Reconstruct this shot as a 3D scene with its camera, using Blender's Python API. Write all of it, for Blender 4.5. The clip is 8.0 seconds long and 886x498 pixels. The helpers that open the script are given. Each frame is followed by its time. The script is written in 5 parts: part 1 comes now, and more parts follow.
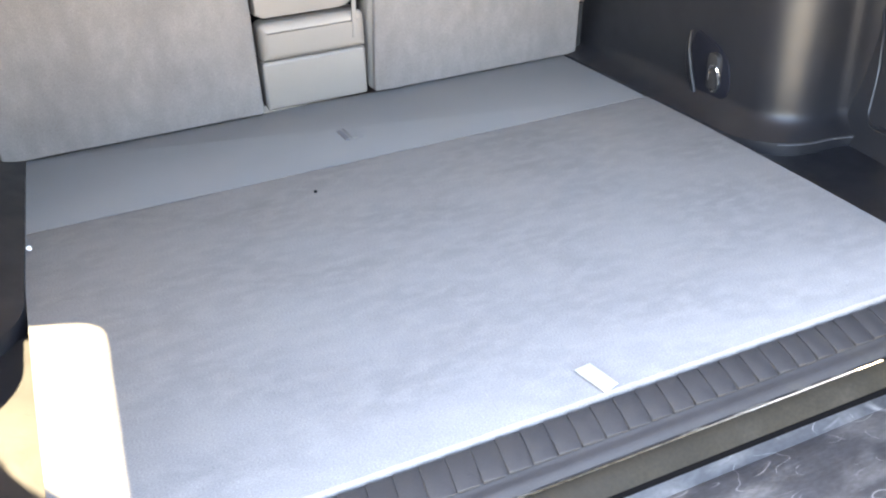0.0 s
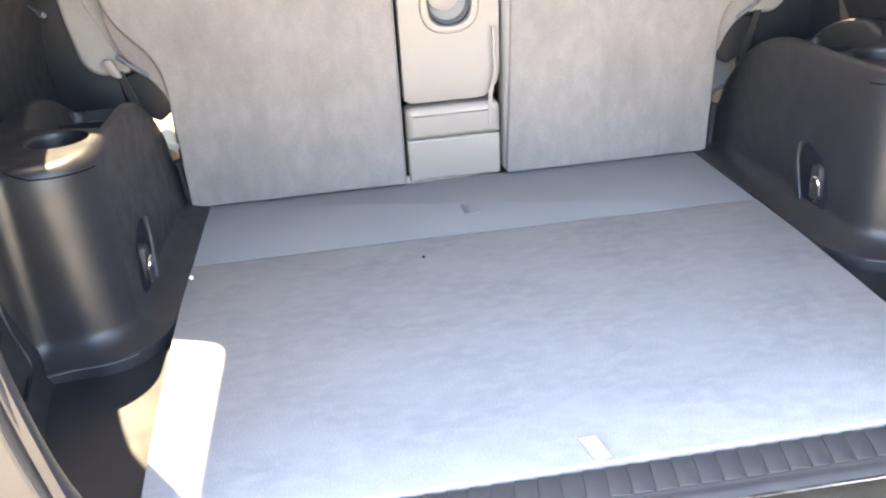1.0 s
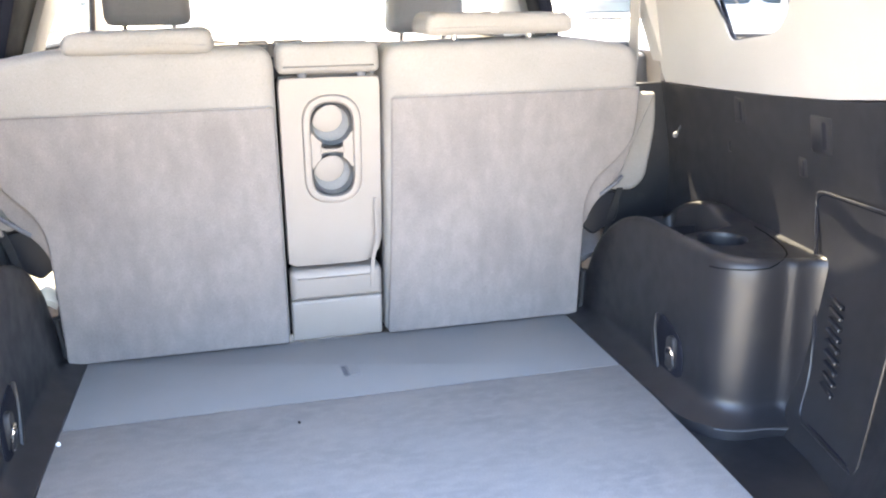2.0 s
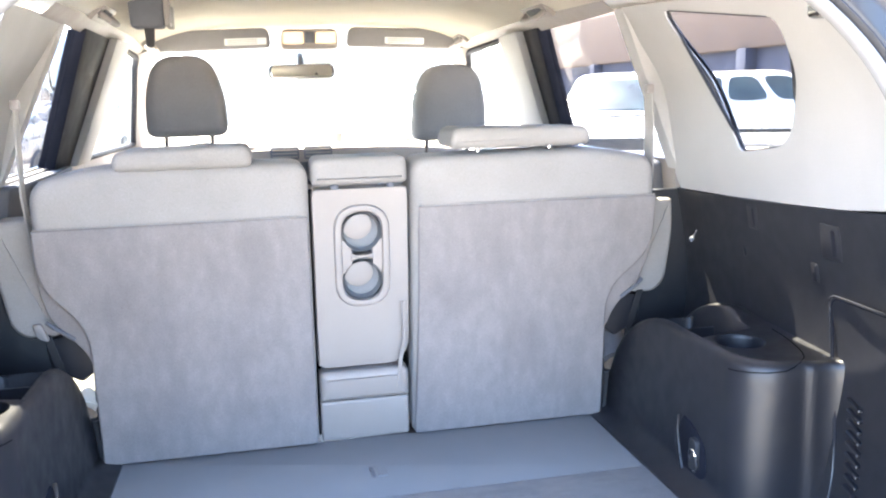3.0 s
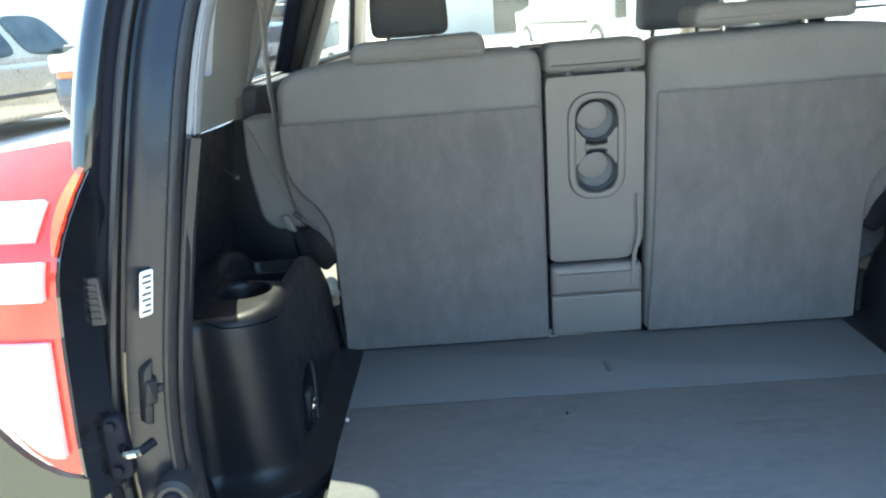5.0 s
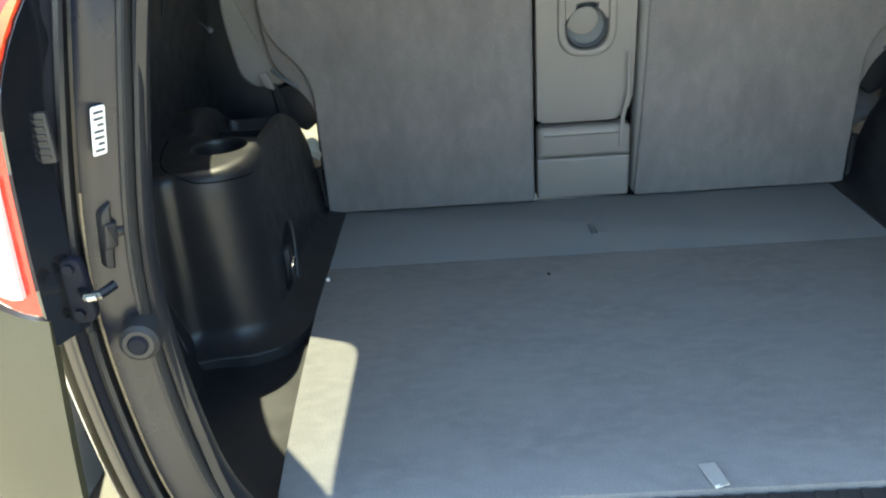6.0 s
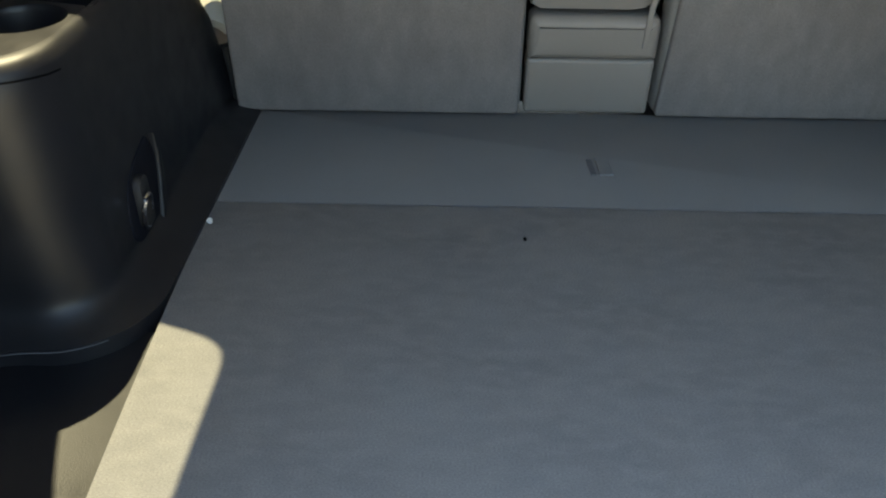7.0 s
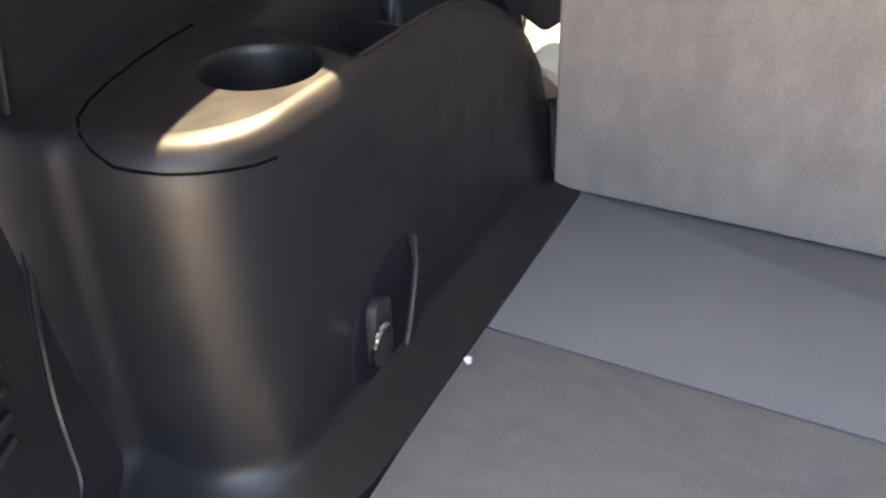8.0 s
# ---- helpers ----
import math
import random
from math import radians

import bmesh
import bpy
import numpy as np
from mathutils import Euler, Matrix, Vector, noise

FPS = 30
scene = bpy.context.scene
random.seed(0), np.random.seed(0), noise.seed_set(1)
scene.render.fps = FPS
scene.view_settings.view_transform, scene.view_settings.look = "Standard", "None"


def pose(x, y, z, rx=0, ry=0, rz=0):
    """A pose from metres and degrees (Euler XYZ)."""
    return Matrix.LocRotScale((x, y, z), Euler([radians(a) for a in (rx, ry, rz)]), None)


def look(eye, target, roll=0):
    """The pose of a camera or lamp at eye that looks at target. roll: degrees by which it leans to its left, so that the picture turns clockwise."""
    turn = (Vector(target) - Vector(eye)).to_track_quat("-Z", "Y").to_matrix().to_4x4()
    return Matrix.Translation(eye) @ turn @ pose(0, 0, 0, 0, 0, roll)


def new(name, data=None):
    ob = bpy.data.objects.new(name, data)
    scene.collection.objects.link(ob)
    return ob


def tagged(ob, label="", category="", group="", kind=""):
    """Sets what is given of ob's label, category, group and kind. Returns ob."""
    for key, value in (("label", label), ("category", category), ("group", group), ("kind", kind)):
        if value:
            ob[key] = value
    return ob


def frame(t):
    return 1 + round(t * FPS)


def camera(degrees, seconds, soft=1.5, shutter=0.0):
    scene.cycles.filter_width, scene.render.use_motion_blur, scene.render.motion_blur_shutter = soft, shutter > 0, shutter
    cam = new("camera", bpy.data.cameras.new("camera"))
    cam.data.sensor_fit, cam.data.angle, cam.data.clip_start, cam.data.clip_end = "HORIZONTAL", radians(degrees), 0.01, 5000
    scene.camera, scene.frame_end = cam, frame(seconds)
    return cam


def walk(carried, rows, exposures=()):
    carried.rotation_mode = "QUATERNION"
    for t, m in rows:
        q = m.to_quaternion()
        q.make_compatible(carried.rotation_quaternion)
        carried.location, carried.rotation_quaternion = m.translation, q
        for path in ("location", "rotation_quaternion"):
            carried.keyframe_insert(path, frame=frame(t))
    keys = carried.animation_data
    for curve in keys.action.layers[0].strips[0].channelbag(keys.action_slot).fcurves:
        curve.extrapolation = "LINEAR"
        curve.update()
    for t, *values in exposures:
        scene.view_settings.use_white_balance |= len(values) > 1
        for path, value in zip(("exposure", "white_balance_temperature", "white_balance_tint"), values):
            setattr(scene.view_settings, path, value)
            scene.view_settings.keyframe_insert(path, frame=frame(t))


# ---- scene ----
cam = camera(55.4, 8.0, soft=2.1)
PATH = [
    (0, (-0.342, -0.487, 0.509), (0.294, 1.124, -0.492), -3.8),
    (0.5, (-0.247, -0.574, 0.528), (0.049, 1.179, -0.387), -3.7),
    (1, (-0.212, -0.662, 0.585), (-0.017, 1.141, -0.26), -4.3),
    (1.5, (-0.174, -0.682, 0.633), (0.184, 1.151, -0.085), -1.6),
    (1.7, (-0.165, -0.683, 0.646), (0.25, 1.161, -0.008), -1.3),
    (2.8, (-0.17, -0.768, 0.691), (0.291, 1.137, 0.294), -1.1),
    (3, (-0.18, -0.753, 0.697), (0.223, 1.174, 0.341), -1.5),
    (3.5, (-0.212, -0.732, 0.711), (0.01, 1.237, 0.441), -1.5),
    (4, (-0.237, -0.711, 0.715), (-0.146, 1.273, 0.485), -1.4),
    (4.5, (-0.238, -0.712, 0.69), (-0.262, 1.263, 0.375), -1.6),
    (5, (-0.252, -0.72, 0.651), (-0.318, 1.207, 0.122), -4.6),
    (5.2, (-0.259, -0.721, 0.637), (-0.34, 1.181, 0.023), -5.3),
    (6.3, (-0.223, -0.667, 0.586), (-0.255, 1.121, -0.31), -2.4),
    (6.5, (-0.213, -0.583, 0.558), (-0.196, 1.161, -0.421), -0.2),
    (7, (-0.187, -0.253, 0.53), (-0.226, 1.41, -0.58), 0.4),
    (7.5, (-0.205, -0.078, 0.483), (-0.708, 1.543, -0.573), -0.9),
    (8, (-0.259, 0.094, 0.473), (-1.004, 1.587, -0.63), -0.8),
]
# exposure and white balance follow the clip: bright at the start, darker once the sky is in view
EXPOSURES = [(0.0, 4.80, 8250, 12), (0.5, 5.02, 8900, 13), (1.0, 4.97, 7950, 13), (1.7, 4.9, 7250, 13), (3.0, 4.68, 6150, 13), (3.4, 4.45, 6000, 12), (4.0, 3.84, 5800, 9), (4.2, 3.65, 5850, 8), (4.5, 3.1, 5500, 3),
             (5.2, 3.02, 6100, -6), (6.3, 3.0, 7100, -4), (7.0, 2.72, 7900, 0), (7.5, 3.33, 7900, 11), (8.0, 4.36, 8800, 17)]
walk(cam, [(t, look(eye, target, roll)) for t, eye, target, roll in PATH], EXPOSURES)

# ---- world and sun ----
SUN_DIR = Vector((-0.185, 0.470, 1.0)).normalized()
world = bpy.data.worlds.new("sky")
scene.world = world
world.use_nodes = True
wn = world.node_tree.nodes
sky = wn.new("ShaderNodeTexSky")
sky.sky_type, sky.sun_disc = "NISHITA", False
sky.sun_elevation = math.asin(SUN_DIR.z)
sky.sun_rotation = math.atan2(SUN_DIR.x, SUN_DIR.y)
sky.dust_density = 2.0
wn["Background"].inputs["Strength"].default_value = 0.15
world.node_tree.links.new(sky.outputs["Color"], wn["Background"].inputs["Color"])
sun = new("sun", bpy.data.lights.new("sun", "SUN"))
sun.data.energy, sun.data.angle, sun.data.color = 4.7, radians(0.5), (1.0, 0.87, 0.60)
sun.matrix_world = look(SUN_DIR * 20, (0, 0, 0))


# ---- materials ----
def shader(name, color, rough=0.6, metal=0.0, var=0.15, scale=8.0, grain=0.1, grain_scale=300.0, bump=0.1, bump_dist=0.001,
           stretch=(1, 1, 1), coat=0.0, spec=0.5, sheen=0.0, second=None, second_scale=3.0, second_sharp=(0.45, 0.65), per_object=0.0, lines=None):
    """Base colour varied at two scales, with a fine relief; second: another colour laid on in cloudy patches."""
    m = bpy.data.materials.new(name)
    m.use_nodes = True
    nt = m.node_tree
    b = nt.nodes["Principled BSDF"]
    b.inputs["Roughness"].default_value, b.inputs["Metallic"].default_value = rough, metal
    b.inputs["Coat Weight"].default_value, b.inputs["Specular IOR Level"].default_value = coat, spec
    b.inputs["Coat Roughness"].default_value = 0.05
    b.inputs["Sheen Weight"].default_value = sheen
    co = nt.nodes.new("ShaderNodeTexCoord")
    mp = nt.nodes.new("ShaderNodeMapping")
    mp.inputs["Scale"].default_value = stretch
    nt.links.new(co.outputs["Object"], mp.inputs["Vector"])

    def tex(s, detail):
        n = nt.nodes.new("ShaderNodeTexNoise")
        n.inputs["Scale"].default_value, n.inputs["Detail"].default_value = s, detail
        nt.links.new(mp.outputs["Vector"], n.inputs["Vector"])
        return n.outputs["Fac"]

    def mixer(fac, a, c, mode="MIX"):
        x = nt.nodes.new("ShaderNodeMix")
        x.data_type, x.blend_type = "RGBA", mode
        for sock, v in ((x.inputs["Factor"], fac), (x.inputs[6], a), (x.inputs[7], c)):
            if isinstance(v, (int, float)):
                sock.default_value = v
            elif isinstance(v, tuple):
                sock.default_value = (*v, 1)
            else:
                nt.links.new(v, sock)
        return x.outputs[2]

    def ramp(src, lo, hi, a=0.0, c=1.0):
        r = nt.nodes.new("ShaderNodeMapRange")
        r.inputs[1].default_value, r.inputs[2].default_value, r.inputs[3].default_value, r.inputs[4].default_value = lo, hi, a, c
        nt.links.new(src, r.inputs[0])
        return r.outputs[0]

    dark = tuple(c * (1 - var) for c in color)
    light = tuple(min(1, c * (1 + var)) for c in color)
    col = mixer(ramp(tex(scale, 4), 0.3, 0.7), dark, light)
    if second:
        col = mixer(ramp(tex(second_scale, 6), *second_sharp), col, second)
    if lines:
        # thin wandering scratches, broken up by a coarser noise
        for k, sc in enumerate(lines[0]):
            band = nt.nodes.new("ShaderNodeMath")
            band.operation = "PINGPONG"
            band.inputs[1].default_value = 0.08
            nt.links.new(tex(sc, 1.5), band.inputs[0])
            hit = ramp(band.outputs[0], lines[1], 0.0)
            gate = nt.nodes.new("ShaderNodeMath")
            gate.operation = "MULTIPLY"
            nt.links.new(hit, gate.inputs[0])
            nt.links.new(ramp(tex(sc * 2.7 + k, 2), 0.52, 0.62), gate.inputs[1])
            col = mixer(gate.outputs[0], col, lines[2])
    fine = tex(grain_scale, 2)
    g = mixer(ramp(fine, 0.25, 0.75), (1 - grain,) * 3, (1 + grain,) * 3)
    col = mixer(1.0, col, g, "MULTIPLY")
    if per_object:
        oi = nt.nodes.new("ShaderNodeObjectInfo")
        col = mixer(1.0, col, mixer(oi.outputs["Random"], (1 - per_object,) * 3, (1 + per_object,) * 3), "MULTIPLY")
    nt.links.new(col, b.inputs["Base Color"])
    if bump:
        bp = nt.nodes.new("ShaderNodeBump")
        bp.inputs["Strength"].default_value, bp.inputs["Distance"].default_value = bump, bump_dist
        nt.links.new(fine, bp.inputs["Height"])
        nt.links.new(bp.outputs["Normal"], b.inputs["Normal"])
    rr = ramp(tex(scale * 2.3, 3), 0.3, 0.7, max(0.02, rough - 0.06), min(1, rough + 0.06))
    nt.links.new(rr, b.inputs["Roughness"])
    return m


def pane_shader(name, tint, gloss=0.08):
    m = bpy.data.materials.new(name)
    m.use_nodes = True
    nt = m.node_tree
    nt.nodes.remove(nt.nodes["Principled BSDF"])
    out = nt.nodes["Material Output"]
    tr, gl, mx = nt.nodes.new("ShaderNodeBsdfTransparent"), nt.nodes.new("ShaderNodeBsdfGlossy"), nt.nodes.new("ShaderNodeMixShader")
    tr.inputs["Color"].default_value = (*tint, 1)
    gl.inputs["Roughness"].default_value = 0.02
    mx.inputs[0].default_value = gloss
    nt.links.new(tr.outputs[0], mx.inputs[1])
    nt.links.new(gl.outputs[0], mx.inputs[2])
    nt.links.new(mx.outputs[0], out.inputs["Surface"])
    return m


def lamp_shader(name, color, strength):
    m = shader(name, color, rough=0.4, var=0.03, grain=0.02, bump=0)
    b = m.node_tree.nodes["Principled BSDF"]
    b.inputs["Emission Color"].default_value, b.inputs["Emission Strength"].default_value = (*color, 1), strength
    return m


CARPET = shader("floor_carpet", (0.190, 0.190, 0.193), 0.97, var=0.10, scale=13, grain=0.24, grain_scale=900, bump=0.22, bump_dist=0.0007, spec=0.08, sheen=0.03,
                second=(0.211, 0.211, 0.211), second_scale=62, second_sharp=(0.42, 0.66), stretch=(0.55, 1, 1))
CARPET_STRIP = shader("strip_carpet", (0.187, 0.192, 0.200), 0.92, var=0.05, scale=5, grain=0.16, grain_scale=900, bump=0.2, bump_dist=0.0007, spec=0.1, sheen=0.02)
SEAT_CARPET = shader("seat_carpet", (0.214, 0.197, 0.192), 0.97, var=0.08, scale=34, grain=0.15, grain_scale=520, bump=0.3, bump_dist=0.001, spec=0.08, sheen=0.03,
                     second=(0.172, 0.159, 0.156), second_scale=10, second_sharp=(0.46, 0.72), stretch=(1.5, 1, 0.75))
FABRIC = shader("seat_fabric", (0.262, 0.247, 0.236), 0.9, var=0.06, scale=9, grain=0.16, grain_scale=700, bump=0.3, bump_dist=0.001, spec=0.2, sheen=0.1)
FRONT_FABRIC = shader("front_seat_fabric", (0.30, 0.287, 0.282), 0.9, var=0.06, scale=9, grain=0.16, grain_scale=700, bump=0.3, bump_dist=0.001, spec=0.2)
VISOR = shader("visor_cloth", (0.215, 0.205, 0.205), 0.9, var=0.06, scale=9, grain=0.12, grain_scale=700, bump=0.3, bump_dist=0.001, spec=0.2)
# Base bluer than the body paint, standing in for reflected sky.
FLANGE = shader("flange_black_sky_tinted", (0.007, 0.009, 0.017), 0.30, var=0.2, scale=9, grain=0.06, grain_scale=400, bump=0.0, coat=0.1, spec=0.35,
                second=(0.012, 0.012, 0.016), second_scale=12, second_sharp=(0.52, 0.8))
BEIGE = shader("beige_plastic", (0.255, 0.230, 0.214), 0.55, var=0.04, scale=10, grain=0.05, grain_scale=900, bump=0.15, bump_dist=0.0005)
TRIM = shader("grey_trim", (0.37, 0.364, 0.357), 0.6, var=0.04, scale=6, grain=0.06, grain_scale=800, bump=0.15, bump_dist=0.0005)
LINER = shader("headliner_cloth", (0.725, 0.684, 0.597), 0.95, var=0.05, scale=5, grain=0.12, grain_scale=600, bump=0.2, bump_dist=0.001, spec=0.1)
DARK = shader("dark_plastic", (0.0125, 0.0130, 0.0165), 0.41, spec=0.45, var=0.12, scale=14, grain=0.12, grain_scale=1100, bump=0.22, bump_dist=0.0004,
              second=(0.0165, 0.0165, 0.0180), second_scale=16, second_sharp=(0.55, 0.8))
DARK_MATT = shader("dark_floor_plastic", (0.008, 0.009, 0.012), 0.42, spec=0.5, var=0.18, scale=12, grain=0.2, grain_scale=700, bump=0.3, bump_dist=0.0006,
                   second=(0.016, 0.016, 0.018), second_scale=25, second_sharp=(0.58, 0.8))
# Darker copy of the grey trim: the lip's shade is in the colour.
TRIM_SHADED = shader("grey_trim_shaded", (0.165, 0.162, 0.160), 0.7, var=0.06, scale=12, grain=0.1, grain_scale=700, bump=0.15)
FRAME_BLACK = shader("frame_black", (0.010, 0.011, 0.017), 0.7, var=0.15, scale=10, grain=0.1, grain_scale=600, bump=0.1, spec=0.12)
RUBBER = shader("black_rubber", (0.017, 0.017, 0.019), 0.6, var=0.2, scale=15, grain=0.15, grain_scale=500, bump=0.25, bump_dist=0.0008,
                second=(0.029, 0.027, 0.024), second_scale=22, second_sharp=(0.56, 0.8))
PAINT = shader("black_paint", (0.006, 0.007, 0.010), 0.16, var=0.2, scale=5, grain=0.02, bump=0.0, coat=0.6, spec=0.45,
               second=(0.012, 0.0115, 0.011), second_scale=14, second_sharp=(0.5, 0.8))
DUSTY = shader("dusty_black_paint", (0.010, 0.010, 0.012), 0.35, var=0.4, scale=18, grain=0.3, grain_scale=260, bump=0.1, coat=0.15, spec=0.35,
               second=(0.022, 0.02, 0.018), second_scale=9, second_sharp=(0.50, 0.75))
GREY_BUMPER = shader("dusty_grey_bumper", (0.044, 0.041, 0.022), 0.38, var=0.15, scale=7, grain=0.08, grain_scale=500, bump=0.1, coat=0.2)
STRIP_PAINT = shader("dusty_strip_paint", (0.018, 0.0155, 0.0105), 0.6, var=0.2, scale=14, grain=0.2, grain_scale=300, bump=0.15, spec=0.2,
                     second=(0.028, 0.025, 0.019), second_scale=20, second_sharp=(0.55, 0.8))
SEALER = shader("seam_sealer", (0.17, 0.135, 0.085), 0.6, var=0.25, scale=60, grain=0.2, grain_scale=400, bump=0.2)
WORN_EDGE = shader("rubbed_edge", (0.012, 0.012, 0.012), 0.7, spec=0.2, var=0.3, scale=20, grain=0.3, grain_scale=240, second=(0.055, 0.055, 0.052), second_scale=34, second_sharp=(0.54, 0.62))
SCUFFED = shader("scuffed_bumper_plastic", (0.022, 0.023, 0.026), 0.45, var=0.3, scale=30, grain=0.3, grain_scale=240, bump=0.3, bump_dist=0.001,
                 second=(0.075, 0.075, 0.075), second_scale=24, second_sharp=(0.48, 0.72), stretch=(0.6, 1.4, 1), lines=((5, 8, 13, 19), 0.0032, (0.17, 0.17, 0.17)))
CHROME = shader("chrome", (0.75, 0.75, 0.77), 0.12, metal=1.0, var=0.03, grain=0.02, bump=0)
STEEL = shader("bare_steel", (0.45, 0.43, 0.4), 0.35, metal=1.0, var=0.15, scale=30, grain=0.1, bump=0.05)
SILVER_TAB = shader("grey_webbing", (0.33, 0.33, 0.32), 0.75, var=0.06, scale=30, grain=0.15, grain_scale=900, bump=0.3)
DARK_TAB = shader("dark_webbing", (0.10, 0.105, 0.12), 0.8, var=0.06, scale=30, grain=0.15, grain_scale=900, bump=0.3)
BELT = shader("belt_webbing", (0.30, 0.29, 0.275), 0.8, var=0.08, scale=30, grain=0.2, grain_scale=900, bump=0.3)
# Near-black for painted gap shade, also for the lid seam and the speck.
SHADE_SPECK_BLACK = shader("gap_shade_and_speck", (0.003, 0.003, 0.0035), 0.9, var=0.1, grain=0.05, bump=0, spec=0.05)
WHITE_BIT = shader("white_crumb", (0.8, 0.8, 0.78), 0.6, var=0.05, grain=0.03, bump=0)
RED_LENS = shader("red_lamp_lens", (0.66, 0.020, 0.010), 0.14, var=0.15, scale=40, grain=0.1, grain_scale=200, bump=0.1, coat=0.5)
AMBER_LENS = shader("amber_lamp_lens", (0.62, 0.10, 0.012), 0.12, var=0.15, scale=40, grain=0.1, grain_scale=200, bump=0.1, coat=1.0)
CLEAR_LENS = shader("clear_lamp_lens", (0.72, 0.68, 0.66), 0.1, var=0.08, scale=40, grain=0.1, grain_scale=220, bump=0.1, coat=1.0)
LABEL_PAPER = shader("sticker_paper", (0.75, 0.75, 0.73), 0.5, var=0.03, grain=0.02, bump=0)
INK = shader("sticker_ink", (0.05, 0.05, 0.06), 0.6, var=0.1, grain=0.02, bump=0)
MIRROR = shader("mirror_glass", (0.85, 0.86, 0.88), 0.02, metal=1.0, var=0.01, grain=0.0, bump=0)
LIT = lamp_shader("lit_dome_lens", (0.55, 0.34, 0.17), 0.16)
LENS_OFF = shader("milky_lens", (0.72, 0.70, 0.64), 0.3, var=0.03, grain=0.03, bump=0)
GLASS = pane_shader("clear_pane", (0.90, 0.93, 0.91), 0.05)
TINTED = pane_shader("tinted_pane", (0.60, 0.61, 0.63), 0.05)
ASPHALT = shader("pale_asphalt", (0.30, 0.275, 0.24), 0.9, var=0.2, scale=0.6, grain=0.35, grain_scale=60, bump=0.4, bump_dist=0.004,
                 second=(0.42, 0.40, 0.37), second_scale=0.3, second_sharp=(0.45, 0.65))
LINE = shader("road_paint", (0.7, 0.69, 0.65), 0.8, var=0.12, scale=6, grain=0.2, grain_scale=80)
WHITE_PAINT = shader("white_car_paint", (0.78, 0.78, 0.76), 0.3, var=0.02, grain=0.01, bump=0, coat=1.0)
SILVER_PAINT = shader("silver_car_paint", (0.55, 0.55, 0.53), 0.3, metal=0.3, var=0.03, grain=0.03, bump=0, coat=1.0)
GOLD_PAINT = shader("champagne_car_paint", (0.27, 0.245, 0.20), 0.3, var=0.03, grain=0.0, bump=0, coat=1.0)
DARK_PAINT = shader("dark_blue_car_paint", (0.02, 0.025, 0.045), 0.3, var=0.03, grain=0.02, bump=0, coat=1.0)
CAR_GLASS = shader("car_window", (0.030, 0.043, 0.046), 0.06, var=0.45, scale=3.5, grain=0.02, bump=0, spec=0.3)
TYRE = shader("tyre_rubber", (0.03, 0.03, 0.03), 0.8, var=0.15, grain=0.2, grain_scale=150)
ALLOY = shader("wheel_alloy", (0.55, 0.55, 0.55), 0.35, metal=0.9, var=0.05, grain=0.03, bump=0)
STUCCO = shader("brown_stucco", (0.085, 0.060, 0.047), 0.9, var=0.1, scale=0.8, grain=0.2, grain_scale=40, bump=0.3, bump_dist=0.01)
NAVY_WALL = shader("blue_painted_wall", (0.030, 0.035, 0.058), 0.8, var=0.1, scale=0.8, grain=0.1, grain_scale=40, bump=0.2)
CONCRETE = shader("pale_concrete", (0.45, 0.43, 0.39), 0.9, var=0.1, scale=0.8, grain=0.15, grain_scale=40, bump=0.2)


# ---- mesh helpers ----
def link_mesh(name, bm, mat, parent=None, label="", smooth=True):
    me = bpy.data.meshes.new(name)
    bmesh.ops.recalc_face_normals(bm, faces=bm.faces)
    for f in bm.faces:
        f.smooth = smooth and len(f.verts) <= 8
    bm.to_mesh(me)
    bm.free()
    if smooth:
        me.set_sharp_from_angle(angle=radians(38))
    me.materials.append(mat)
    ob = new(name, me)
    ob.parent = parent
    if label:
        ob["label"] = label
    return ob


def part(name, bm, mat, parent, label="", smooth=True):
    return link_mesh(name, bm, mat, parent, label, smooth)


def thing(name, label, category, group="", kind="", at=(0, 0, 0)):
    ob = new(name)
    ob.empty_display_size = 0.05
    ob.location = at
    return tagged(ob, label, category, group, kind)


def box(x0, x1, y0, y1, z0, z1, bevel=0.0, seg=2):
    bm = bmesh.new()
    bmesh.ops.create_cube(bm, size=1.0)
    bmesh.ops.scale(bm, vec=(x1 - x0, y1 - y0, z1 - z0), verts=bm.verts)
    bmesh.ops.translate(bm, vec=((x0 + x1) / 2, (y0 + y1) / 2, (z0 + z1) / 2), verts=bm.verts)
    if bevel:
        bmesh.ops.bevel(bm, geom=list(bm.edges), offset=bevel, segments=seg, profile=0.5, affect="EDGES", clamp_overlap=True)
    return bm


def turned(bm, m):
    bmesh.ops.transform(bm, matrix=m, verts=bm.verts)
    return bm


def joined(*bms):
    out = bms[0]
    for b in bms[1:]:
        me = bpy.data.meshes.new("tmp")
        b.to_mesh(me)
        b.free()
        out.from_mesh(me)
        bpy.data.meshes.remove(me)
    return out


def grid(fn, nu, nv, thick=0.0):
    """fn(u, v) with u and v from 0 to 1."""
    bm = bmesh.new()
    vs = [[bm.verts.new(fn(i / nu, j / nv)) for j in range(nv + 1)] for i in range(nu + 1)]
    for i in range(nu):
        for j in range(nv):
            bm.faces.new((vs[i][j], vs[i + 1][j], vs[i + 1][j + 1], vs[i][j + 1]))
    if thick:
        bmesh.ops.recalc_face_normals(bm, faces=bm.faces)
        bmesh.ops.solidify(bm, geom=bm.faces[:], thickness=thick)
    return bm


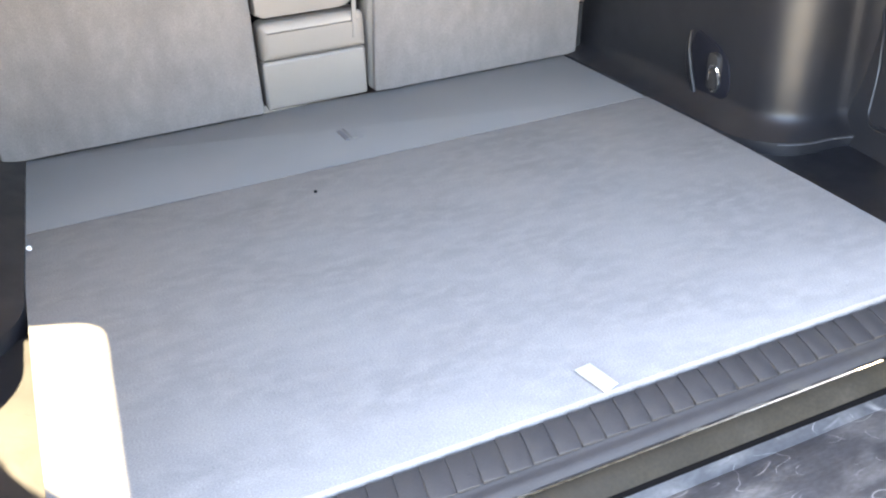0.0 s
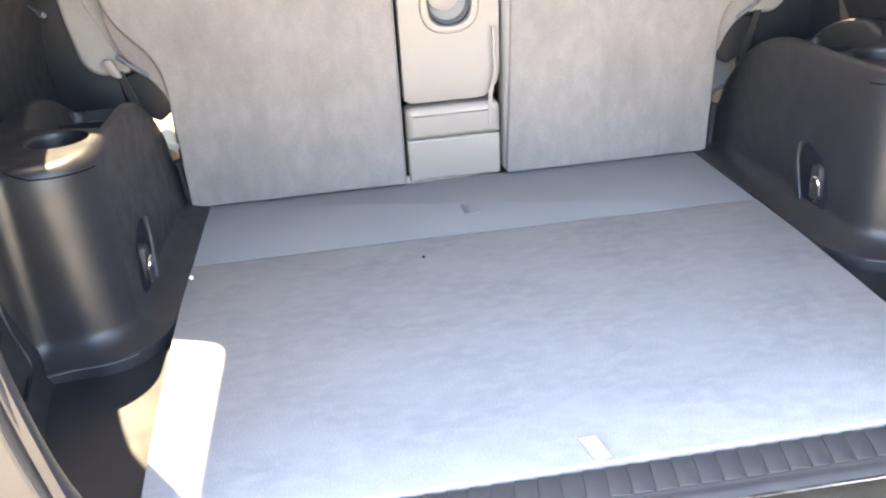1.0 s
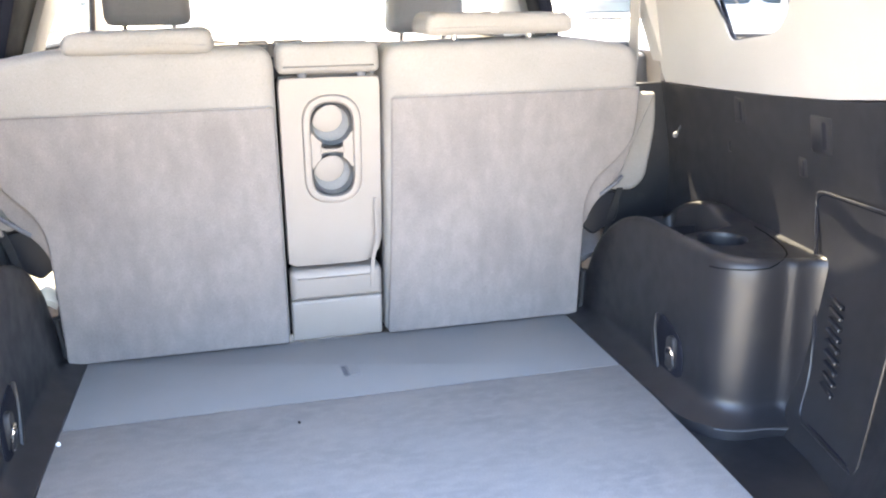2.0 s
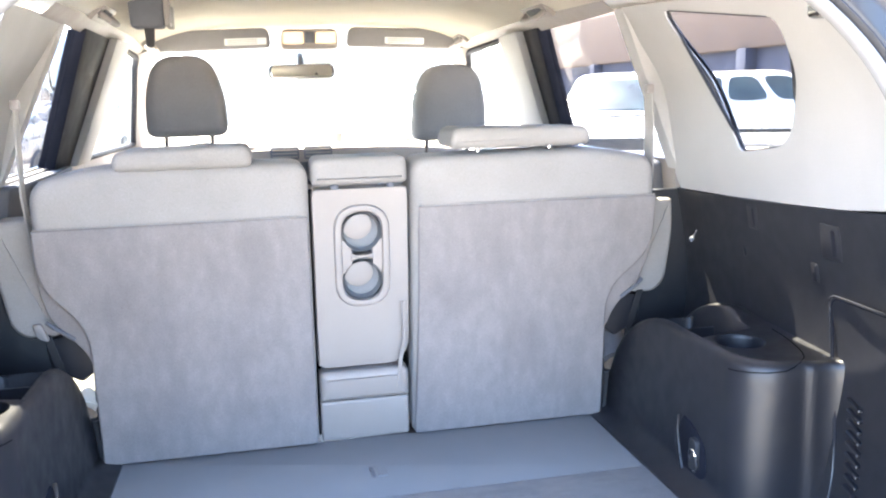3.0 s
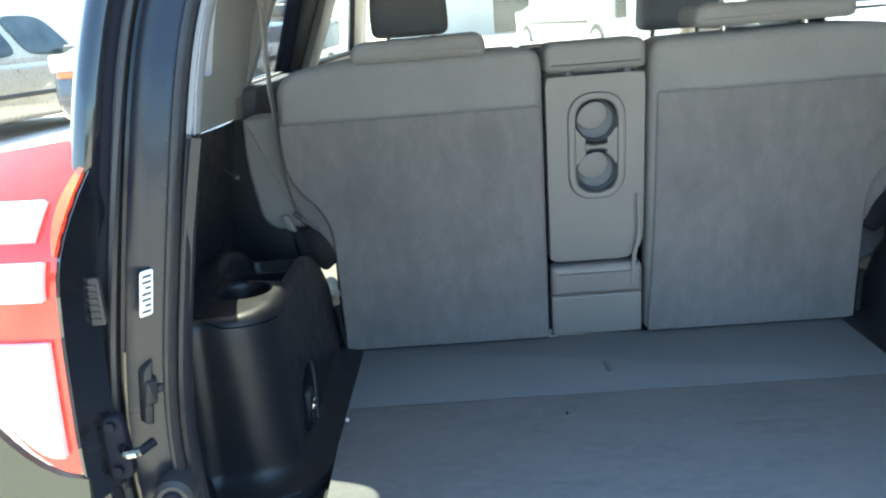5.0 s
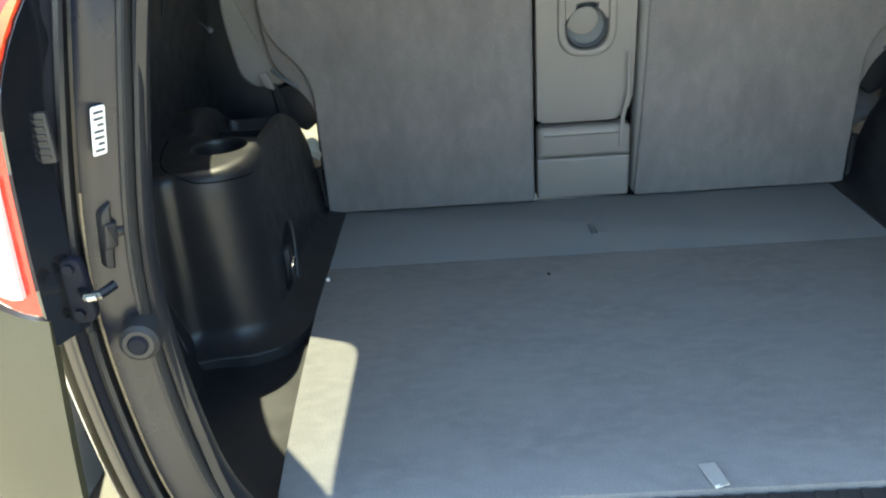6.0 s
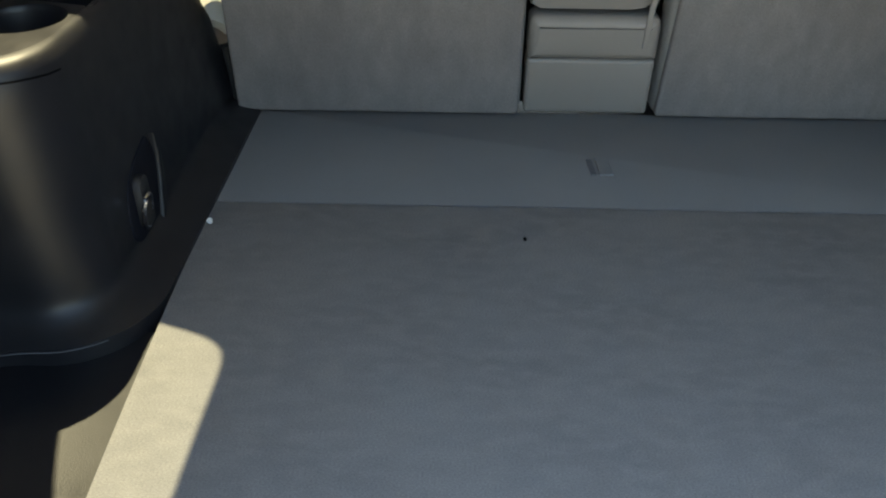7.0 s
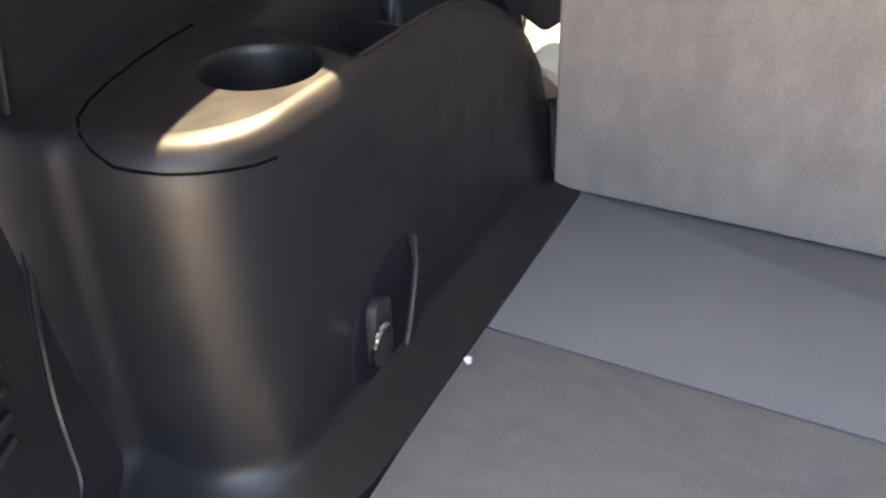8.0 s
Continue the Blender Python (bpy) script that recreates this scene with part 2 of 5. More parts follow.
def rings(loops, cap0=False, cap1=False, close=True):
    """A skin over closed loops of equal length."""
    bm = bmesh.new()
    vs = [[bm.verts.new(p) for p in lp] for lp in loops]
    n = len(vs[0])
    for a, b in zip(vs, vs[1:]):
        for i in range(n if close else n - 1):
            bm.faces.new((a[i], a[(i + 1) % n], b[(i + 1) % n], b[i]))
    if cap0:
        bm.faces.new(vs[0])
    if cap1:
        bm.faces.new(vs[-1])
    return bm


def rounded(corners, n=5):
    """A closed 2D loop with rounded corners; each corner is (x, y, radius)."""
    out = []
    k = len(corners)
    for i, (x, y, r) in enumerate(corners):
        p, a, b = Vector((x, y)), Vector(corners[i - 1][:2]), Vector(corners[(i + 1) % k][:2])
        da, db = (a - p), (b - p)
        r = min(r, da.length * 0.49, db.length * 0.49)
        s, e = p + da.normalized() * r, p + db.normalized() * r
        for j in range(n + 1):
            t = j / n
            out.append(tuple(s * (1 - t) ** 2 + p * 2 * t * (1 - t) + e * t * t))
    return out


def slab(loop, place, d0, d1, bevel=0.004, steps=2):
    """A closed 2D loop made solid: place(a, b, d) gives the point at depth d."""
    cx, cy = sum(p[0] for p in loop) / len(loop), sum(p[1] for p in loop) / len(loop)
    size = max(max(abs(p[0] - cx), abs(p[1] - cy)) for p in loop)

    def inset(q):
        out = []
        n = len(loop)
        for i in range(n):
            a, b = Vector(loop[i - 1]), Vector(loop[(i + 1) % n])
            t = (b - a)
            nrm = Vector((-t.y, t.x)).normalized() if t.length > 1e-9 else Vector((0, 0))
            out.append((loop[i][0] + nrm.x * q, loop[i][1] + nrm.y * q))
        # where the inset runs past a tight corner, gather the points in one place
        flip = [(Vector(out[(i + 1) % n]) - Vector(out[i])).dot(Vector(loop[(i + 1) % n]) - Vector(loop[i])) <= 0 for i in range(n)]
        if any(flip) and not all(flip):
            start = next(i for i in range(n) if not flip[i - 1])
            i = 0
            while i < n:
                a = (start + i) % n
                if flip[a]:
                    run = [a]
                    while flip[(start + i) % n] and i < n:
                        run.append((start + i + 1) % n)
                        i += 1
                    mean = sum((Vector(out[k]) for k in run), Vector((0, 0))) / len(run)
                    for j, k in enumerate(run):
                        out[k] = tuple(mean + (Vector(loop[k]) - mean) * 1e-3)
                else:
                    i += 1
        return out
    area = sum(loop[i - 1][0] * loop[i][1] - loop[i][0] * loop[i - 1][1] for i in range(len(loop)))
    sgn = 1 if area > 0 else -1
    lv = []
    s = 1 if d1 > d0 else -1
    for k in range(steps + 1):
        a = math.pi / 2 * k / steps
        lv.append((bevel * (1 - math.sin(a)) * sgn, d0 + s * bevel * (1 - math.cos(a))))
    for k in range(steps + 1):
        a = math.pi / 2 * (1 - k / steps)
        lv.append((bevel * (1 - math.sin(a)) * sgn, d1 - s * bevel * (1 - math.cos(a))))
    return rings([[place(a, b, d) for a, b in inset(q)] for q, d in lv], True, True)


def tube(points, r, n=8, closed=False):
    pts = [Vector(p) for p in points]
    loops = []
    for i, p in enumerate(pts):
        a = pts[i - 1] if (i or closed) else p
        b = pts[(i + 1) % len(pts)] if (i < len(pts) - 1 or closed) else p
        q = (b - a).to_track_quat("Z", "Y")
        loops.append([p + q @ Vector((r * math.cos(2 * math.pi * k / n), r * math.sin(2 * math.pi * k / n), 0)) for k in range(n)])
    if closed:
        loops.append(loops[0])
    return rings(loops, not closed, not closed)


def cylinder(p0, p1, r0, r1=None, n=24, bevel=0.0):
    p0, p1 = Vector(p0), Vector(p1)
    r1 = r0 if r1 is None else r1
    q = (p1 - p0).to_track_quat("Z", "Y")

    def ring(p, r):
        return [p + q @ Vector((r * math.cos(2 * math.pi * k / n), r * math.sin(2 * math.pi * k / n), 0)) for k in range(n)]
    d = (p1 - p0).normalized()
    if bevel:
        return rings([ring(p0, r0 - bevel), ring(p0 + d * bevel, r0), ring(p1 - d * bevel, r1), ring(p1, r1 - bevel)], True, True)
    return rings([ring(p0, r0), ring(p1, r1)], True, True)


def smoothstep(a, b, x):
    t = min(1, max(0, (x - a) / (b - a)))
    return t * t * (3 - 2 * t)


def table(x, rows):
    """Smooth lookup in a short table of (x, value)."""
    if x <= rows[0][0]:
        return rows[0][1]
    if x >= rows[-1][0]:
        return rows[-1][1]
    n = len(rows)
    i = next(k for k in range(n - 1) if x <= rows[k + 1][0])

    def slope(k):
        if k <= 0 or k >= n - 1:
            j = 0 if k <= 0 else n - 2
            return (rows[j + 1][1] - rows[j][1]) / (rows[j + 1][0] - rows[j][0])
        l = (rows[k][1] - rows[k - 1][1]) / (rows[k][0] - rows[k - 1][0])
        r = (rows[k + 1][1] - rows[k][1]) / (rows[k + 1][0] - rows[k][0])
        return 0.0 if l * r <= 0 else 2 * l * r / (l + r)
    h = rows[i + 1][0] - rows[i][0]
    t = (x - rows[i][0]) / h
    a, b = rows[i][1], rows[i + 1][1]
    return a * (1 + 2 * t) * (1 - t) ** 2 + slope(i) * h * t * (1 - t) ** 2 + b * t * t * (3 - 2 * t) - slope(i + 1) * h * t * t * (1 - t)


# ---- the shell of the car: y runs from the rear sill to the front, z is 0 on the load floor ----
GROUND = -0.68


def edge_y(z):
    """The rear opening slopes forward above the waist."""
    return table(z, ((-0.02, -0.03), (0.10, -0.05), (0.45, -0.055), (0.60, -0.04), (0.745, 0.02), (0.88, 0.08)))


def wall_x(y, z):
    """Half width of the cabin at y and z."""
    u = y - edge_y(z)
    base = table(u, ((-0.03, 0.46), (0.0, 0.475), (0.04, 0.508), (0.09, 0.55), (0.15, 0.593), (0.21, 0.622), (0.29, 0.645), (0.42, 0.662), (0.65, 0.676), (0.95, 0.688), (2.2, 0.70), (3.0, 0.66)))
    lean = table(z, ((-0.03, -0.03), (0.10, 0.015), (0.30, 0.035), (0.48, 0.008), (0.56, -0.006), (0.70, -0.030), (0.80, -0.085), (0.88, -0.13), (0.95, -0.2)))
    return base + lean


def roof_z(y):
    return table(y, ((-0.05, 0.84), (0.07, 0.87), (0.3, 0.905), (0.6, 0.935), (1.0, 0.955), (1.6, 0.962), (2.0, 0.962), (2.35, 0.948), (2.6, 0.92)))


def wall_top(y):
    return roof_z(y) - 0.085


def ceiling_point(x, y):
    xw = wall_x(y, wall_top(y)) + 0.004
    return Vector((x * xw, y, roof_z(y) - 0.085 * abs(x) ** 4))


def trim_line(y):
    """Where the dark lower panel meets the grey trim."""
    return table(y, ((-0.06, 0.575), (0.1, 0.548), (0.3, 0.518), (0.6, 0.50), (0.9, 0.49), (1.2, 0.49)))


SIDES = ((-1, "left"), (1, "right"))
QUARTER = rounded([(0.645, 0.583, 0.02), (0.478, 0.603, 0.05), (0.398, 0.800, 0.035), (0.775, 0.848, 0.03)], 6)
QUARTER_LEFT = rounded([(0.742, 0.588, 0.02), (0.615, 0.600, 0.03), (0.418, 0.832, 0.006), (0.768, 0.855, 0.035)], 6)
QUARTER_OUT = rounded([(0.80, 0.56, 0.02), (0.56, 0.57, 0.03), (0.39, 0.885, 0.02), (0.83, 0.915, 0.04)], 6)
DOOR_PANE = rounded([(1.62, 0.545, 0.02), (0.945, 0.545, 0.03), (0.965, 0.858, 0.03), (1.50, 0.866, 0.02)], 5)
DOOR_PANE_LEFT = rounded([(1.62, 0.545, 0.02), (1.06, 0.545, 0.03), (1.21, 0.858, 0.03), (1.52, 0.866, 0.02)], 5)
FRONT_PANE = rounded([(2.72, 0.545, 0.03), (1.88, 0.545, 0.02), (1.73, 0.868, 0.02), (2.36, 0.855, 0.05)], 5)


def star_hits(loop, c, n=72):
    """Radii at which rays from c meet the loop."""
    out = []
    for k in range(n):
        d = Vector((math.cos(2 * math.pi * k / n), math.sin(2 * math.pi * k / n)))
        best = 0
        for i in range(len(loop)):
            p, q = Vector(loop[i - 1]) - c, Vector(loop[i]) - c
            e = q - p
            den = d.x * e.y - d.y * e.x
            if abs(den) < 1e-12:
                continue
            t = (p.x * e.y - p.y * e.x) / den
            s = (p.x * d.y - p.y * d.x) / den
            if t > 0 and -1e-6 <= s <= 1 + 1e-6:
                best = max(best, t)
        out.append(c + d * best)
    return out


def framed(inner, outer, place, n=96, rows=7, lip=0.03, flare=1.0):
    """A panel between an opening and an outline, with the opening's edge turned outward by lip."""
    c = sum((Vector(p) for p in inner), Vector((0, 0))) / len(inner)
    a, b = star_hits(inner, c, n), star_hits(outer, c, n)
    depth = lip if callable(lip) else lambda z: lip
    loops = [[place(*(c + (p - c) * flare), depth(p.y)) for p in a], [place(p.x, p.y, depth(p.y) * 0.35) for p in a]]
    for k in range(rows + 1):
        t = k / rows
        loops.append([place(*((p * (1 - t) + q * t) + (p - c).normalized() * 0.006 * (1 - t)), 0.0) for p, q in zip(a, b)])
    return rings(loops)


def glass_lean(z):
    """How far the left quarter pane stands outside the trim: the glass leans in towards the roof."""
    return 0.006 + 0.105 * min(1.0, max(0.0, (0.85 - z) / 0.27))


def side_place(s, off=0.0):
    return lambda y, z, d: Vector((s * (wall_x(y, z) + off + d), y, z))


upper_outline = ([(y, trim_line(y)) for y in (0.92, 0.7, 0.5, 0.35, 0.2, 0.12, 0.05, 0.0)] + [(edge_y(z), z) for z in (0.57, 0.60, 0.65, 0.70, 0.74, 0.77)]
                 + [(y, wall_top(y)) for y in (0.06, 0.12, 0.2, 0.35, 0.5, 0.7, 0.85)])

for s, side in SIDES:
    wall = thing("wall_" + side, "car interior side wall with dark lower panel and grey upper trim", "wall", kind="structure")
    place = side_place(s)
    part("upper_trim", framed(QUARTER_LEFT if s < 0 else QUARTER, upper_outline + ([(1.21, wall_top(1.21)), (1.10, 0.66), (1.06, 0.55)] if s < 0 else [(0.955, wall_top(0.955)), (0.945, 0.66), (0.93, 0.55)]), place, 120, 8, glass_lean if s < 0 else 0.005, 1.06 if s < 0 else 1.0), TRIM, wall, "grey moulded pillar trim round the quarter window")
    bm = grid(lambda u, v: place(-0.055 + 1.05 * u, -0.03 + (trim_line(-0.055 + 1.05 * u) + 0.03) * v, 0.006), 50, 22, 0.008)
    part("lower_panel", bm, DARK, wall, "dark grey grained plastic panel")
    # door card ahead of the seat and the roof rail above the doors
    part("door_card", grid(lambda u, v: place(0.93 + 1.85 * u, -0.45 + 1.0 * v, 0.012 - 0.03 * math.sin(v * math.pi) * (v > 0.55)), 20, 16, 0.01), BEIGE, wall, "beige plastic door card")
    part("armrest_ledge", slab(rounded([(0.99, 0.40, 0.03), (1.6, 0.40, 0.03), (1.6, 0.545, 0.02), (0.99, 0.545, 0.02)]), lambda a, b, d: place(a, b, -d), -0.004, 0.03, 0.008), DARK_TAB, wall, "grey plastic door top ledge")
    part("roof_rail", grid(lambda u, v: place(0.97 + 1.45 * u, 0.864 + (wall_top(0.97 + 1.45 * u) + 0.022 - 0.864) * v, -0.004 * math.sin(v * math.pi) - 0.016 * v), 20, 6), BEIGE, wall)
    pillar = [(1.82, 0.54), (1.64, 0.54), (1.70, 0.872), (1.93, 0.872)] if s < 0 else [(1.92, 0.54), (1.675, 0.54), (1.61, 0.872), (1.80, 0.872)]
    part("pillar_trim", slab(pillar, lambda a, b, d: place(a, b, -d), -0.006, 0.035, 0.01), TRIM, wall, "beige pillar trim between the doors")
    frame_bar = [(1.66, 0.53), (1.46, 0.53), (1.37, 0.872), (1.72, 0.872)] if s < 0 else [(1.675, 0.53), (1.58, 0.53), (1.48, 0.872), (1.61, 0.872)]
    part("door_frame", slab(frame_bar, lambda a, b, d: place(a, b, -d), -0.03, 0.012, 0.006), FRAME_BLACK, wall, "black door window frame")
    rear_bar = [(1.06, 0.53), (1.02, 0.53), (1.16, 0.868), (1.21, 0.868)] if s < 0 else [(0.965, 0.53), (0.915, 0.53), (0.935, 0.868), (0.985, 0.868)]
    part("rear_frame", slab(rear_bar, lambda a, b, d: place(a, b, -d), -0.035, 0.0, 0.006), TRIM, wall, "grey pillar edge behind the door window")
    pil_a = [(2.92, 0.50), (2.78, 0.50), (2.34, 0.87), (2.42, 0.89)]
    part("windscreen_pillar", slab(pil_a, lambda a, b, d: place(a, b, -d), -0.03, 0.03, 0.012), TRIM, wall, "beige windscreen pillar")

    part("front_frame", tube([place(a, b, -0.004) for a, b in FRONT_PANE], 0.010, 8, True), FRAME_BLACK, wall, "black front door window frame")
    # outer body skin
    body = thing("body_" + side, "glossy black painted car body flank and rear pillar", "car body", kind="structure")
    out_place = side_place(s, 0.022 if s < 0 else 0.016)
    outer_outline = ([(y, 0.30) for y in (0.95, 0.8, 0.6, 0.4, 0.25, 0.12, 0.06)] + [(edge_y(z) + 0.055, z) for z in (0.35, 0.45, 0.55, 0.62, 0.68, 0.74)]
                     + [(y, wall_top(y) + 0.026) for y in (0.12, 0.2, 0.35, 0.5, 0.7, 0.85, 1.0)] + [(0.97, 0.62)])
    part("quarter_panel", framed(QUARTER_OUT if s < 0 else QUARTER, outer_outline, lambda y, z, d: out_place(y, z, -d + (glass_lean(z) * smoothstep(0.25, 0.5, y) if s < 0 else 0.0)), 120, 6, 0.004), PAINT, body)
    part("lower_flank", grid(lambda u, v: Vector((s * (wall_x(0.03 + 3.2 * u, 0.3) + 0.075 + 0.06 * math.sin(v * 2.6)), 0.03 + 3.2 * u, 0.30 - 0.75 * v)), 24, 10, 0.004), PAINT, body)
    part("door_skin", grid(lambda u, v: Vector((s * (wall_x(0.93 + 1.9 * u, 0.3 + 0.24 * v) + 0.075), 0.93 + 1.9 * u, 0.295 + 0.245 * v)), 16, 4, 0.004), PAINT, body)

    # panes
    for k, (nm, loop, mt, lb) in enumerate((("quarter", QUARTER_OUT if s < 0 else QUARTER, TINTED, "tinted rear quarter window pane"), ("door", DOOR_PANE_LEFT if s < 0 else DOOR_PANE, TINTED, "tinted rear door window pane"),
                                            ("front_door", FRONT_PANE, GLASS, "clear front door window pane"))):
        cx = Vector((sum(p[0] for p in loop) / len(loop), sum(p[1] for p in loop) / len(loop)))
        big = [tuple(cx + (Vector(p) - cx) * 1.03) for p in loop]
        win = thing("window_%d" % (1 + k + (3 if s > 0 else 0)), lb, "window", kind="structure")
        p = part("pane", slab(big, lambda a, b, d: side_place(s, 0.010 + (glass_lean(b) if s < 0 and nm == "quarter" else 0.0))(a, b, d), 0.0, 0.003, 0.001, 1), mt, win)
        p.visible_shadow = nm != "front_door"
        if nm == "quarter":
            rim = [side_place(s, 0.010 + (glass_lean(q[1]) if s < 0 else 0.0))(q[0], q[1], 0) for q in loop]
            part("rubber_edge", tube(rim, 0.0032, 6, True), RUBBER, win, "black rubber window edge")

# ---- ceiling ----
bm = grid(lambda u, v: ceiling_point(-1 + 2 * u, -0.01 + 2.42 * v) if v > 0.0 else ceiling_point(-1 + 2 * u, 0.025), 40, 40)
for v in bm.verts:
    if v.co.y < 0.10:
        v.co.y = max(v.co.y, edge_y(v.co.z))
bmesh.ops.solidify(bm, geom=bm.faces[:], thickness=-0.012)
tagged(link_mesh("ceiling", bm, LINER), "beige cloth headliner over the whole cabin", "ceiling", kind="structure")
bm = grid(lambda u, v: ceiling_point((-1 + 2 * u) * 0.965, 0.06 + 2.41 * v) + Vector((0.012 * (-1 + 2 * u), 0, 0.028)), 30, 30, 0.004)
tagged(link_mesh("car_roof", bm, PAINT), "glossy black painted car roof", "roof", kind="structure")

for s, side in SIDES[1:]:
    rr = thing("roof_rail_bar", "black raised roof rail along the roof edge", "roof rail")
    line = [Vector((s * (wall_x(0.22 + 0.1 * k, 0.80) + 0.026), 0.22 + 0.1 * k, wall_top(0.22 + 0.1 * k) + 0.040 - 0.02 * (k in (0, 16)))) for k in range(17)]
    part("bar", tube(line, 0.019, 10), PAINT, rr)
    for k in (0, 8, 16):
        part("foot", box(line[k].x - 0.02, line[k].x + 0.02, line[k].y - 0.05, line[k].y + 0.05, line[k].z - 0.045, line[k].z, 0.008), PAINT, rr)

# ---- rear opening: seal, painted channel, sill ----


def opening_loop(off, dy, dark_bottom=-0.035):
    """Half outlines left and right joined over the top; off moves outward in the plane of the opening."""
    pts = []
    zs = [dark_bottom + (0.02 - dark_bottom) * k / 3 for k in range(3)] + [0.02 + (0.755 - 0.02) * k / 45 for k in range(46)]
    for z in zs:
        corner = 0.0
        if z < 0.10:
            corner = 0.045 * (1 - math.sqrt(max(0, 1 - ((0.10 - z) / 0.137) ** 2)))
        pts.append(Vector((-(wall_x(edge_y(z), z) - corner), edge_y(z), z)))
    y0 = 0.025
    for k in range(1, 26):
        x = -1 + k / 25
        p = ceiling_point(x, y0)
        p.y = edge_y(min(p.z, 0.86))
        pts.append(p)
    full = pts + [Vector((-p.x, p.y, p.z)) for p in reversed(pts[:-1])]
    for _ in range(12):
        full = [p if i in (0, len(full) - 1) else (full[i - 1] + p * 2 + full[i + 1]) / 4 for i, p in enumerate(full)]
    out = []
    for i, p in enumerate(full):
        a, b = full[max(0, i - 1)], full[min(len(full) - 1, i + 1)]
        t = (b - a).normalized()
        n = Vector((-t.z, 0, t.x))
        n = n.normalized() if n.length > 1e-6 else Vector((0, 0, 1))
        out.append(p + n * off + Vector((0, dy, 0)))
    return out


def opening_skin(rows):
    return rings([opening_loop(o, d) for o, d in rows], close=False)


opening = thing("rear_opening", "black painted rear door opening with dusty channel and rubber seal", "door frame", kind="structure")
part("rubber_seal", opening_skin(((0.0085, 0.008), (0.0095, -0.003), (0.012, -0.007), (0.0145, -0.0055), (0.017, -0.007), (0.019, -0.003), (0.0195, 0.004))), RUBBER, opening, "dusty black double rubber door seal")
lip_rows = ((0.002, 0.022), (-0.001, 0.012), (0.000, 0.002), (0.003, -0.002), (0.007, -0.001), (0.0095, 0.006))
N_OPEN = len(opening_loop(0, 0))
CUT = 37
for nm, a, b, mt in (("inner_lip", 0, CUT + 1, DARK), ("inner_lip", N_OPEN - CUT - 1, N_OPEN, DARK), ("trim_lip", CUT, N_OPEN - CUT, TRIM_SHADED)):
    part(nm, rings([opening_loop(o, d)[a:b] for o, d in lip_rows], close=False), mt, opening, "rounded grey trim edge with shade put into its colour" if mt == TRIM_SHADED else "")
part("flange", opening_skin(((0.0185, -0.001), (0.022, -0.003), (0.034, -0.006), (0.044, -0.010), (0.0475, -0.015))), FLANGE, opening, "glossy black painted door flange")
part("channel", opening_skin(((0.0475, -0.015), (0.0485, -0.009), (0.0525, -0.010), (0.0535, -0.020))), DUSTY, opening, "dusty black painted door channel")
part("sealer_bead", tube(opening_loop(0.0468, -0.0165)[:27], 0.0012, 6), SEALER, opening, "thin tan bead of seam sealer")
part("ridge", tube(opening_loop(0.0555, -0.020), 0.0038, 6), RUBBER, opening, "thin raised body seam")
part("step_panel", opening_skin(((0.0545, -0.014), (0.058, -0.016), (0.062, -0.019), (0.066, -0.024))), FRAME_BLACK, opening, "dull black stepped body flange")
part("body_corner", opening_skin(((0.066, -0.024), (0.069, -0.029), (0.075, -0.032), (0.084, -0.030), (0.091, -0.022), (0.096, -0.005), (0.101, 0.05), (0.110, 0.13))), PAINT, opening, "glossy black rear body corner")

sill = thing("sill", "black ribbed plastic scuff plate along the load edge", "door sill", kind="structure")
part("base_plate", grid(lambda u, v: Vector((-0.50 + 1.0 * u, 0.022 - 0.060 * v, table(v, ((0, -0.012), (0.12, -0.008), (0.66, -0.013), (0.72, -0.0165), (0.90, -0.018), (1, -0.023))))), 60, 20, 0.004), RUBBER, sill)
rib_mesh = None
for i in range(39):
    if rib_mesh is None:
        bm = slab(rounded([(0.0, 0.0, 0.0015), (0.0226, 0.0, 0.0015), (0.0276, 0.037, 0.0015), (0.005, 0.037, 0.0015)], 2),
                  lambda a, b, d: Vector((a, -0.021 + b, -0.0145 + 0.0055 * (b / 0.037) + d * (1.0 - 0.6 * (a - 0.135 * b) / 0.0226))), 0.0, 0.0036, 0.001, 2)
        rib = part("rib", bm, RUBBER, sill)
        rib_mesh = rib.data
    else:
        rib = new("rib", rib_mesh)
        rib.parent = sill
    rib.location = (-0.472 + 0.0240 * i, 0, 0)
part("worn_edge", tube([Vector((-0.50 + 1.0 * k / 80, -0.0382 + 0.0002 * math.sin(k * 1.7), -0.0232)) for k in range(81)], 0.0011, 6), WORN_EDGE, sill, "rubbed whitish lower edge")
part("outer_strip", grid(lambda u, v: Vector((-0.52 + 1.04 * u, -0.0385 - 0.021 * v, -0.0265 - 0.012 * v + 0.003 * math.sin(v * math.pi))), 40, 6, 0.003), STRIP_PAINT, sill, "dusty brownish painted metal strip")
# Black face paints the shade in the gap above the bumper.
part("drop", grid(lambda u, v: Vector((-0.56 + 1.12 * u, -0.0600 - 0.005 * v, -0.0385 - 0.020 * v)), 30, 4, 0.003), SHADE_SPECK_BLACK, sill)

